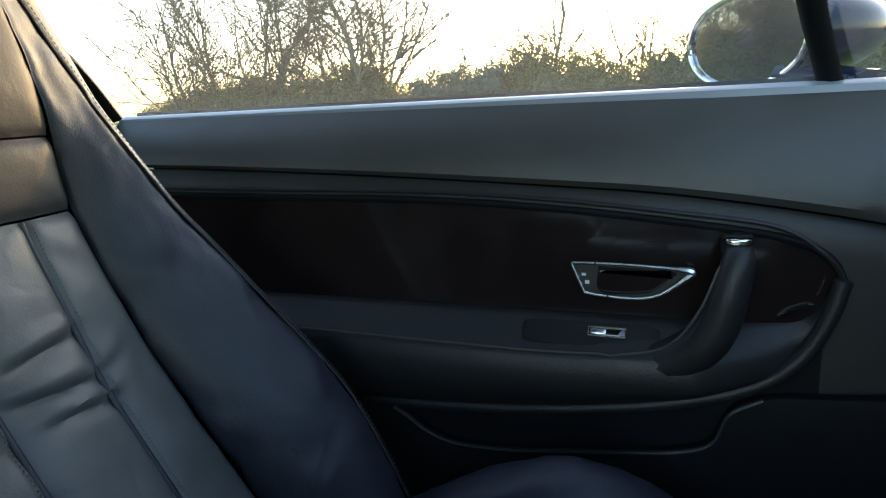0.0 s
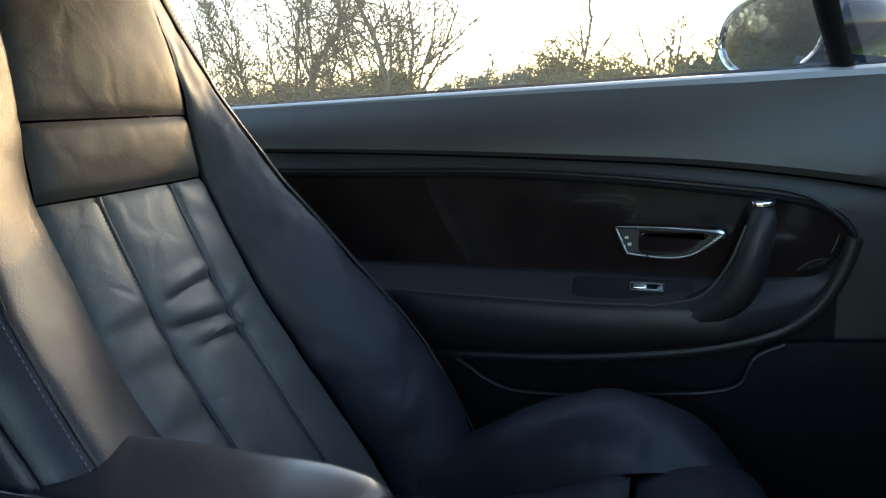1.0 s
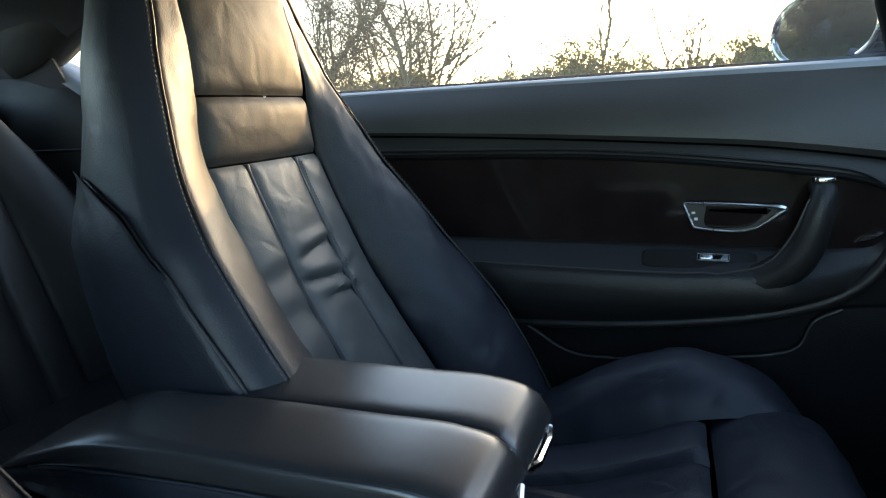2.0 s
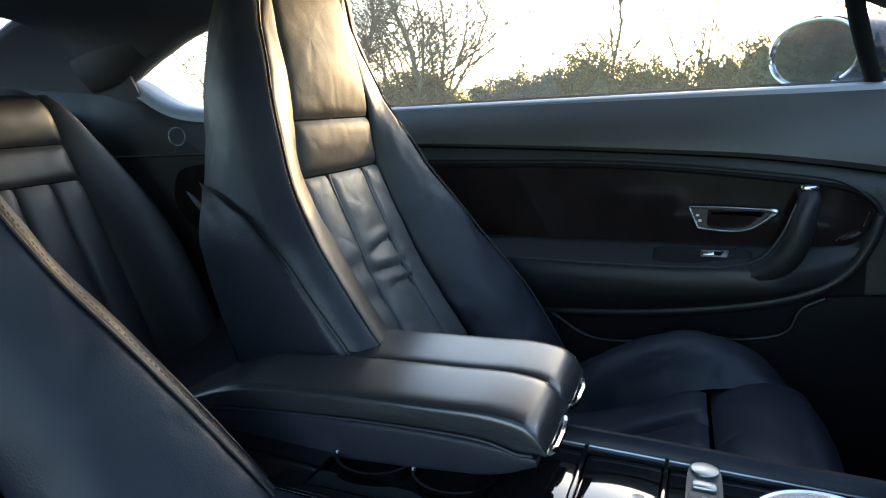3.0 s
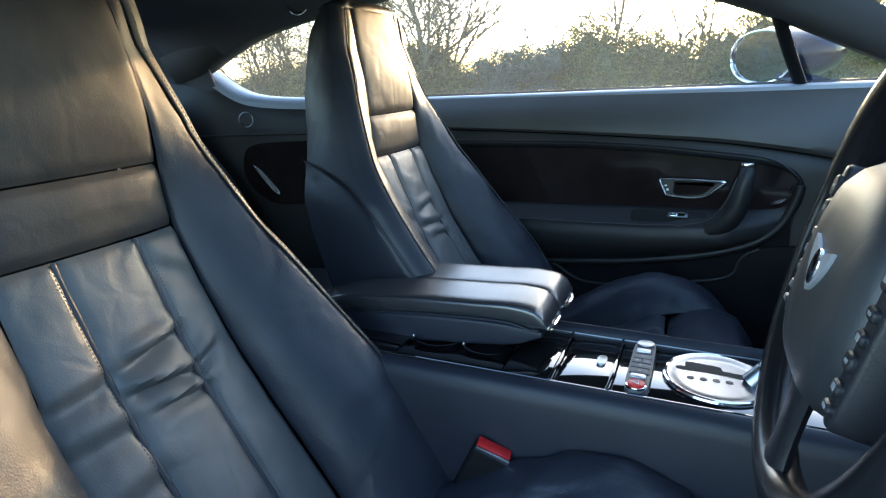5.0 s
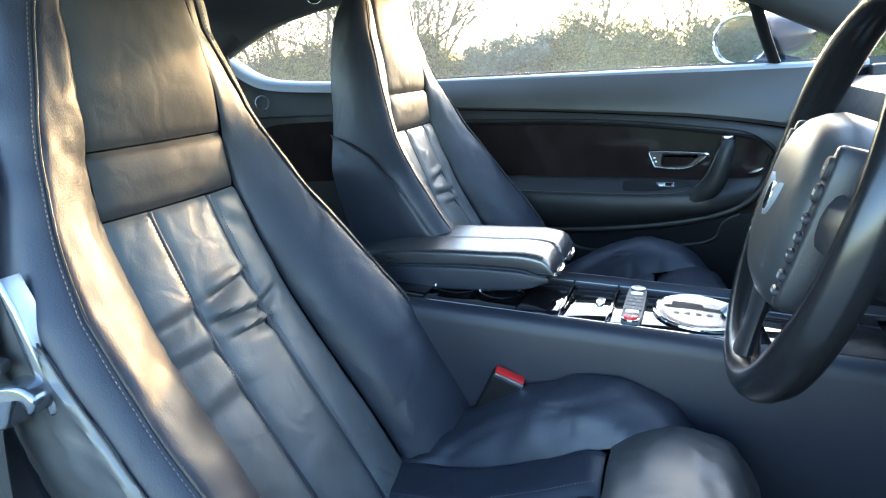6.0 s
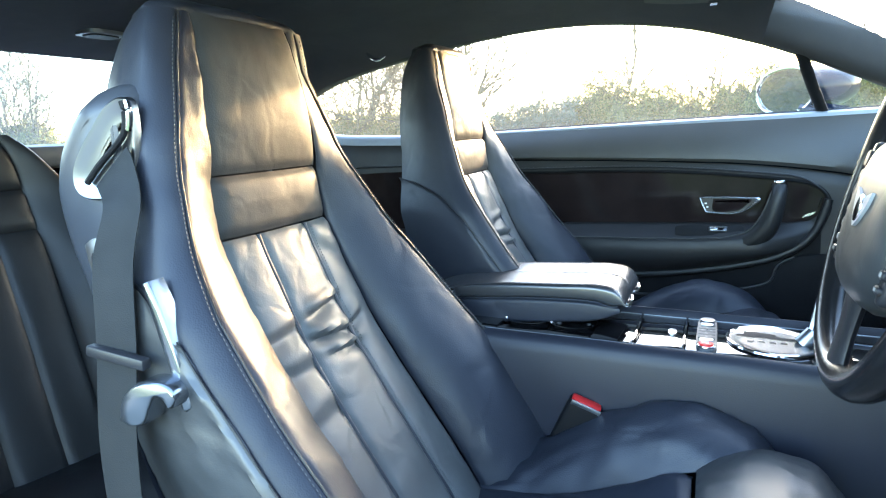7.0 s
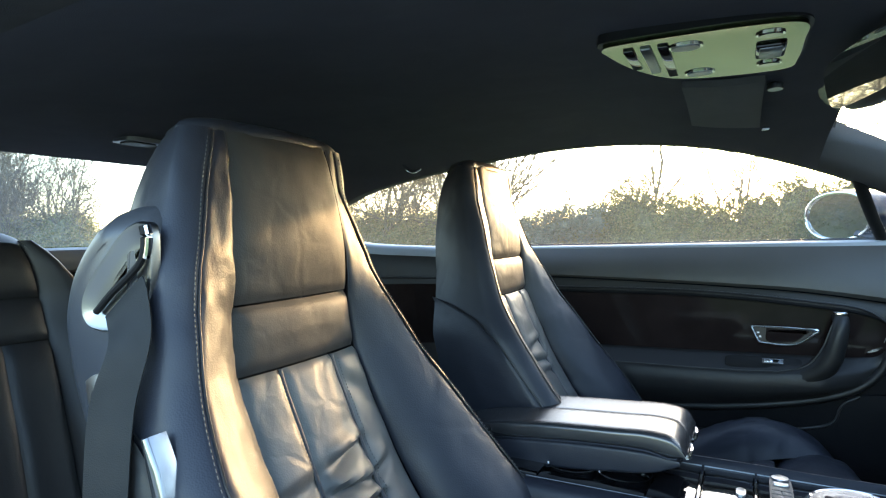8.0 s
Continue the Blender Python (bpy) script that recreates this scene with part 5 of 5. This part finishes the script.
# ---- rear seats ----
def rear_seat(at):
    seat = thing("back_bench_seat", "black leather rear seat with fluted back", "car seat", "rear seats", at=at)
    # height z, profile x, insert half width, ridge s and h
    XC = [(0.40, 0.16), (0.60, 0.09), (0.80, 0.02), (0.90, -0.01), (0.97, -0.02), (1.0, -0.035)]
    WI = [(0.40, 0.12), (0.80, 0.115), (0.95, 0.10), (1.0, 0.085)]
    RS = [(0.40, 0.26), (0.66, 0.255), (0.78, 0.235), (0.87, 0.20), (0.94, 0.155), (0.98, 0.125), (1.0, 0.105)]
    RH = [(0.40, 0.07), (0.70, 0.06), (0.85, 0.03), (1.0, 0.01)]
    def mid(u, z):
        return (smooth_ip(z, XC) + 0.008, u * smooth_ip(z, WI), z)
    part("head_panel", sheet(puffed(mid, eased(-1, 1, 20), eased(0.90, 1.0, 16), 0.004, 0.007, bulge=0.006)), LEATHER_REAR, seat)
    part("neck_panel", sheet(puffed(mid, eased(-1, 1, 20), eased(0.825, 0.898, 12), 0.004, 0.007, bulge=0.005)), LEATHER_REAR, seat)
    for a, b in ((-1, -0.36), (-0.36, 0.36), (0.36, 1)):
        part("back_flute", sheet(puffed(lambda u, z, a=a, b=b: mid(a + (b - a) * u, z), eased(0, 1, 10), lin(0.40, 0.823, 24), 0.004, 0.006, edges="lrt", bulge=0.004)), LEATHER_REAR, seat)
    for sgn in (-1, 1):
        def bol(u, z):
            wi, rs, rh, xc = smooth_ip(z, WI), smooth_ip(z, RS), smooth_ip(z, RH), smooth_ip(z, XC)
            if u < 0.6:
                q = u / 0.6
                return (xc + rh * math.sin(q * math.pi / 2), sgn * (wi + (rs - wi) * q), z)
            q = (u - 0.6) / 0.4
            return (xc + rh - (rh + 0.09) * q ** 1.3, sgn * (rs + 0.022 * math.sin(q * math.pi / 2)), z)
        part("side_bolster", sheet(puffed(bol, lin(0, 1, 24), lin(0.40, 1.0, 30), 0.003, 0.005, edges="l", rumple=0.0012, seed=sgn)), LEATHER_REAR, seat)
    cap = [[(smooth_ip(1.0, XC) + 0.012 - 0.11 * v, k * (0.112 - 0.02 * v), 0.998 + 0.022 * math.sin(min(1, v * 1.6) * math.pi / 2) - 0.02 * abs(k) ** 5) for k in lin(-1, 1, 18)] for v in lin(0, 1, 10)]
    part("top_roll", sheet(cap), LEATHER_REAR, seat)
    rows = [[(x, k * 0.27, 0.40 + 0.03 * math.sin(math.pi * (x - 0.1) / 0.42) + 0.05 * abs(k) ** 3 - (0.05 if x > 0.46 else 0)) for k in lin(-1, 1, 20)] for x in lin(0.10, 0.50, 14)]
    part("cushion", sheet(rows), LEATHER_REAR, seat)
    part("seat_base", box(0.10, 0.50, -0.26, 0.26, 0.17, 0.37, 0.02), TRIM, seat)
    return seat


rs1 = rear_seat(pose(-0.825, 0.415, 0.012, 0, 0, 3))
copy_thing(rs1, pose(-0.795, -0.330, 0.0, 0, 0, -14))
part("rear_tunnel", box(-0.80, -0.28, -0.07, 0.10, 0.17, 0.62, 0.03), TRIM, quarter)

# ---- door mirror ----
mir = thing("door_mirror", "dark blue door mirror with chrome rim and reflecting glass", "door mirror")
mn = Vector((-0.893, -0.45, -0.025)).normalized()
mt = Vector((mn.y, -mn.x, 0)).normalized()
mu = mn.cross(mt)
MM = Matrix(((mt.x, mu.x, mn.x, 0.612), (mt.y, mu.y, mn.y, 0.985), (mt.z, mu.z, mn.z, 1.010), (0, 0, 0, 1)))
rows = []
for k in range(14):
    t = k / 13
    f = math.cos(t * math.pi / 2) ** 0.65 if t < 1 else 0.0
    rows.append([MM @ Vector((x * max(f, 0.02) + 0.018 * t, y * max(f, 0.02) - 0.006 * t, 0.006 - 0.19 * math.sin(t * math.pi / 2))) for x, y in ellipse(0.140, 0.068, 48, power=2.2)])
bm = bmesh.new()
vs = grid_faces(bm, rows, True)
bm.faces.new(vs[-1])
part("housing", bm, BODY_PAINT, mir, "dark blue painted housing")
part("rim", tube([MM @ Vector((x, y, 0.007)) for x, y in ellipse(0.131, 0.062, 60, power=2.2) + [(0.131, 0.0)]], 0.004, 8), CHROME, mir, "chrome mirror rim")
part("mirror_glass", prism(ellipse(0.128, 0.059, 48, power=2.2), MM, 0.004), MIRROR, mir)
part("stalk", tube([(0.66, 0.93, 0.962), (0.70, 0.86, 0.95), (0.72, 0.81, 0.945)], [0.03, 0.028, 0.026], 10, flat=0.6), BODY_PAINT, mir)

# ---- outdoors ----
def leaf_material(name, cols, transl=0.5):
    m = bpy.data.materials.new(name)
    m.use_nodes = True
    n, ln = m.node_tree.nodes, m.node_tree.links
    n.remove(n["Principled BSDF"])
    geo, ramp = n.new("ShaderNodeNewGeometry"), n.new("ShaderNodeValToRGB")
    while len(ramp.color_ramp.elements) < len(cols):
        ramp.color_ramp.elements.new(0.5)
    for k, c in enumerate(cols):
        ramp.color_ramp.elements[k].position = k / (len(cols) - 1)
        ramp.color_ramp.elements[k].color = (*c, 1)
    df, tl, gl = n.new("ShaderNodeBsdfDiffuse"), n.new("ShaderNodeBsdfTranslucent"), n.new("ShaderNodeBsdfGlossy")
    gl.inputs["Roughness"].default_value = 0.45
    m1, m2 = n.new("ShaderNodeMixShader"), n.new("ShaderNodeMixShader")
    m1.inputs[0].default_value, m2.inputs[0].default_value = transl, 0.05
    ln.new(geo.outputs["Random Per Island"], ramp.inputs["Fac"])
    ln.new(ramp.outputs["Color"], df.inputs["Color"])
    ln.new(ramp.outputs["Color"], tl.inputs["Color"])
    ln.new(df.outputs[0], m1.inputs[1])
    ln.new(tl.outputs[0], m1.inputs[2])
    ln.new(m1.outputs[0], m2.inputs[1])
    ln.new(gl.outputs[0], m2.inputs[2])
    ln.new(m2.outputs[0], n["Material Output"].inputs["Surface"])
    return m


LEAF = leaf_material("hedge_leaves", [(0.070, 0.085, 0.020), (0.13, 0.145, 0.036), (0.20, 0.190, 0.050), (0.25, 0.210, 0.075), (0.15, 0.15, 0.042)])
LEAF_PALE = leaf_material("pale_bramble_leaves", [(0.10, 0.125, 0.09), (0.16, 0.18, 0.13), (0.13, 0.15, 0.09), (0.22, 0.21, 0.15)])
BARK = material("grey_brown_bark", (0.085, 0.075, 0.042), 0.9, vary=0.4, scale=6, second=(0.12, 0.105, 0.06))
GRASS = material("rough_grass", (0.055, 0.10, 0.018), 0.95, vary=0.5, scale=1.5, second=(0.09, 0.125, 0.03), bump=0.8, bump_scale=40)
TARMAC = material("pale_gravel", (0.26, 0.25, 0.22), 0.9, vary=0.3, scale=3, bump=0.5, bump_scale=120)

rows = [[(x, y, -0.02 if max(abs(x), abs(y)) > 3 else 0.0) for x in (-3000, -300, -60, -20, 0, 20, 60, 300, 3000)] for y in (-3000, -300, -60, -20, 0, 20, 60, 300, 3000)]
tagged(part("ground", sheet(rows), GRASS), "rough grass ground reaching to the horizon", "ground", kind="structure")
tagged(part("road", box(-40, 40, -4.5, 1.7, -0.05, 0.004), TARMAC), "pale worn gravel track under the car", "road", kind="structure")

rng = np.random.default_rng(7)
SKYLINE = [(-30, 2.3), (-24, 2.3), (-18, 2.1), (-16.5, 1.2), (-13, 0.9), (-10.6, 0.8), (-9.9, 1.2), (-9.2, 1.3), (-8.5, 1.42), (-7.4, 1.75), (-6.6, 1.5), (-5.6, 1.65), (-4.9, 1.75), (-4.35, 1.5), (-3.7, 1.25), (-3.3, 1.40), (-2.8, 1.62), (-2.25, 1.50), (-1.95, 1.75), (-1.64, 2.05), (-1.3, 1.92), (-1.0, 1.66), (-0.44, 1.80), (0.14, 1.50), (0.77, 1.70), (1.28, 1.95), (1.9, 1.85), (3, 2.1), (5, 2.0), (9, 2.2), (16, 2.0)]


def leaves(count, place, size, name):
    """One mesh of many small folded leaves; place(n) gives n points."""
    c = place(count)
    n = len(c)
    a = rng.normal(size=(n, 3))
    a /= np.linalg.norm(a, axis=1)[:, None]
    b = np.cross(a, rng.normal(size=(n, 3)))
    b /= np.linalg.norm(b, axis=1)[:, None]
    s = size * rng.uniform(0.5, 1.3, n)[:, None]
    v = np.empty((n, 4, 3))
    v[:, 0], v[:, 1], v[:, 2], v[:, 3] = c - a * s, c + b * s * 0.5, c + a * s, c - b * s * 0.5
    idx = np.arange(n * 4).reshape(n, 4)
    me = bpy.data.meshes.new(name)
    me.from_pydata(v.reshape(-1, 3).tolist(), [], idx.tolist())
    return me


def skyline(x):
    top = np.interp(x, [p[0] for p in SKYLINE], [p[1] for p in SKYLINE])
    return top + 0.07 * np.sin(x * 9.3) * np.sin(x * 4.1 + 1) + 0.04 * np.sin(x * 23)


def hedge_points(y0, depth, x0, x1, clumps, spread):
    """Leaves gathered in clumps through the body of the hedge."""
    def place(n):
        cx = rng.uniform(x0, x1, clumps)
        cy = y0 + rng.uniform(-0.5, 0.5, clumps) * depth
        rim = 1 - 0.45 * (2 * np.abs(cy - y0) / depth) ** 2
        cz = skyline(cx) * rim * rng.beta(2.4, 0.9, clumps) - 0.05
        wide = spread * rng.uniform(0.6, 1.4, clumps)
        k = rng.integers(0, clumps, n)
        p = np.stack([cx[k], cy[k], cz[k]], 1) + rng.normal(size=(n, 3)) * wide[k][:, None] * np.array([1.0, 0.8, 0.75])
        p[:, 2] = np.abs(p[:, 2])
        return p
    return place


hedge = thing("hedge", "tangled overgrown hedge beyond the road", "hedge", kind="stuff")
for name, cnt, mat, size, args in (("foliage", 230000, LEAF, 0.026, (12.2, 1.4, -13, 4, 5200, 0.075)), ("foliage", 60000, LEAF, 0.05, (12.4, 1.5, -29, -13, 1500, 0.14)), ("foliage", 40000, LEAF, 0.05, (12.4, 1.5, 4, 17, 900, 0.16)), ("bramble", 16000, LEAF_PALE, 0.03, (11.6, 0.8, -3.6, -2.0, 160, 0.10))):
    me = leaves(cnt, hedge_points(*args), size, name)
    me.materials.append(mat)
    ob = new(name, me)
    ob.parent = hedge
bm = bmesh.new()
core = []
for x in np.arange(-29, 17.1, 0.10):
    top = float(skyline(x))
    core.append([(x, 12.25 + dy * (1 + 0.3 * noise.noise(Vector((x * 3, h * 5, 2)))), top * h * (0.88 + 0.22 * noise.noise(Vector((x * 4, dy * 6, 0))))) for dy, h in ((-0.5, 0), (-0.48, 0.3), (-0.42, 0.55), (-0.30, 0.75), (-0.12, 0.9), (0.12, 0.9), (0.42, 0.6), (0.5, 0))])
grid_faces(bm, core)
part("thicket", bm, material("shaded_twigs", (0.06, 0.07, 0.028), 0.95, vary=0.6, scale=14, second=(0.12, 0.12, 0.055), bump=0.9, bump_scale=30), hedge)


def branch_mesh(stems, seed, depth, name):
    """Tapered branching wood as one mesh. stems: (base, direction, length, radius)."""
    r = random.Random(seed)
    V, F = [], []
    def seg(p0, p1, r0, r1, sides):
        d = (p1 - p0).normalized()
        a = d.cross(Vector((0.3, 0.9, 0.2))).normalized()
        b = d.cross(a)
        base = len(V)
        for p, rr in ((p0, r0), (p1, r1)):
            for k in range(sides):
                q = 2 * math.pi * k / sides
                V.append(p + a * rr * math.cos(q) + b * rr * math.sin(q))
        for k in range(sides):
            j = (k + 1) % sides
            F.append((base + k, base + j, base + sides + j, base + sides + k))
    def grow(p, d, length, rad, lev):
        n = max(3, int(length / (0.16 if lev < 1 else 0.11)))
        step = length / n
        for i in range(n):
            t = i / n
            d = (d + Vector((r.gauss(0, 1), r.gauss(0, 1), r.gauss(0, 1))) * (0.08 + 0.025 * lev) + Vector((0, 0, 0.03 if lev < 1 else 0.015))).normalized()
            q = p + d * step
            r0, r1 = rad * (1 - (0.75 if lev < 2 else 0.3) * t), rad * (1 - (0.75 if lev < 2 else 0.3) * (t + 1 / n))
            seg(p, q, r0, r1, 6 if lev == 0 else 4 if lev < 2 else 3)
            p = q
            if lev < depth and t > (0.12 if lev else 0.2) and length > 0.12 and r.random() < (0.85 if lev < 2 else 0.75):
                for _ in range(1 if lev else r.choice((1, 1, 2))):
                    axis = Vector((r.gauss(0, 1), r.gauss(0, 0.7), r.gauss(0, 0.6))).normalized()
                    nd = (d * r.uniform(0.5, 0.9) + axis * r.uniform(0.6, 0.95) + Vector((0, 0, 0.14))).normalized()
                    grow(p, nd, length * r.uniform(0.26, 0.5) * (1 - 0.4 * t), max(0.013 if lev < 1 else 0.0085 if lev < 2 else 0.0062, r1 * r.uniform(0.45, 0.72)), lev + 1)
    for b, d, L, rad in stems:
        grow(Vector(b), Vector(d).normalized(), L, rad, 0)
    me = bpy.data.meshes.new(name)
    me.from_pydata([tuple(v) for v in V], [], F)
    me.materials.append(BARK)
    return me


def bare_tree(label, base, stems, seed, depth=3, ivy=0, ivy_h=1.6):
    t = thing("tree", label, "tree", "bare trees", at=Matrix.Translation(base))
    ob = new("trunk", branch_mesh([((0, 0, 0), d, L, r) for d, L, r in stems[:1]], seed, depth, "trunk"))
    ob.parent = t
    if len(stems) > 1:
        ob = new("limbs", branch_mesh([((0.06 * math.cos(k), 0.06 * math.sin(k), 0.05), d, L, r) for k, (d, L, r) in enumerate(stems[1:])], seed + 50, depth, "limbs"))
        ob.parent = t
    if ivy:
        def place(n):
            z = rng.beta(1.2, 1.6, n) * ivy_h
            w = 0.55 * (1 - 0.6 * z / ivy_h)
            return np.stack([rng.normal(size=n) * w, rng.normal(size=n) * w * 0.6, z], 1)
        me = leaves(ivy, place, 0.04, "crown")
        me.materials.append(LEAF)
        ob = new("crown", me)
        ob.parent = t
    return t


def fan(n, spread, length, radius, seed):
    """Stems that leave the ground together and lean apart."""
    r = random.Random(seed)
    return [((spread * (2 * (k + 0.5) / n - 1) + r.gauss(0, 0.05), r.gauss(0, 0.15), 1), length * r.uniform(0.8, 1.1) * (1 - 0.2 * abs(2 * (k + 0.5) / n - 1)), radius * r.uniform(0.6, 1.2)) for k in range(n)]


bare_tree("bare many-stemmed tree with ivy at its foot", (-7.3, 12.2, 0), fan(9, 0.95, 4.9, 0.040, 5), 11, 4, 9000, 1.5)
spreading = bare_tree("bare spreading tree with ivy-covered trunk", (-4.85, 12.0, 0), [((0.02, 0, 1), 5.0, 0.075)] + fan(8, 1.1, 4.8, 0.040, 8), 23, 4, 14000, 1.75)
new("limbs", branch_mesh([((0.03, 0, 1.25), (0.9, 0, 0.42), 2.1, 0.036)], 77, 3, "limbs")).parent = spreading
bare_tree("bare leaning tree beside a taller one", (-9.0, 12.3, 0), fan(5, 0.55, 3.9, 0.036, 15), 17, 4, 3500, 1.5)
bare_tree("slender bare sapling rising from the hedge", (-1.40, 12.3, 0), [((0.01, 0, 1), 4.4, 0.040)], 31, 2, 2500, 2.2)
bare_tree("bare forked young tree behind the hedge", (0.22, 12.4, 0), [((-0.07, 0, 1), 3.0, 0.034), ((0.12, 0, 1), 2.8, 0.030), ((0.32, 0, 1), 2.9, 0.030)], 47, 2, 200)
for k, (x, y, n) in enumerate(((-18.6, 12.4, 7), (-20.3, 11.8, 9), (-22.0, 12.2, 9), (-24.0, 12.0, 9), (-26.0, 12.3, 8), (4.6, 13.2, 6), (8.5, 13.0, 6))):
    bare_tree("bare tree further along the hedge", (x, y, 0), fan(n, 0.55, 4.8, 0.04, 60 + k), 61 + k, 3, 7000, 2.0)
briars = thing("briar_stems", "thin bare briar stems rising from the hedge", "briar", kind="stuff")
r = random.Random(3)
sticks = []
for k in range(110):
    x = r.uniform(-9.5, 4)
    sticks.append(((x, 12.1 + r.uniform(-0.4, 0.4), 0.6 * float(skyline(x))), (r.gauss(0, 0.5), r.gauss(0, 0.3), 1), 0.4 * float(skyline(x)) + r.uniform(0.05, 0.5), 0.006))
new("stems", branch_mesh(sticks, 9, 2, "stems")).parent = briars


# ---- pieces that sit on a part ----
def nest(top, host, *names):
    h = next(ob for ob in top.children if ob.name.split(".")[0] == host)
    for ob in list(top.children):
        if ob.name.split(".")[0] in names:
            ob.parent = h


nest(wheel, "hub", "badge_disc", "badge_wing")
nest(console, "gate_plate", "gate_rim", "gate_slot", "gear_mark", "gate_button")
nest(console, "gear_lever", "lever_strap", "lever_foot")
nest(console, "switch_strip", "rotary_knob", "thumb_wheel", "push_button", "button_mark", "hazard_ring", "hazard_button", "hazard_mark")
nest(console, "ashtray_lid", "lid_button")
nest(door, "handle_cup", "handle_surround", "handle_lever", "lock_key", "surround_joint")
nest(door, "switch_tray", "window_switch", "switch_rim")
nest(door, "pull_handle", "handle_cap")
nest(door, "veneer_panel", "veneer_lip", "veneer_bead", "leaf_trim", "veneer_edge")
nest(door, "armrest", "armrest_seam", "armrest_lip")
nest(door, "pocket_panel", "pocket_rim")
nest(driver_seat, "belt_housing", "guide_plate", "guide_slot", "slot_edge", "button_frame", "seat_button")
nest(buckle, "buckle_body", "release_button", "front_lip")
nest(mir, "housing", "rim", "mirror_glass")
nest(rvm, "housing", "mirror_glass")
nest(oc, "face_plate", "lamp_rim", "lamp_lens", "button", "sunglass_flap")
nest(quarter, "veneer_panel", "grab_trim")
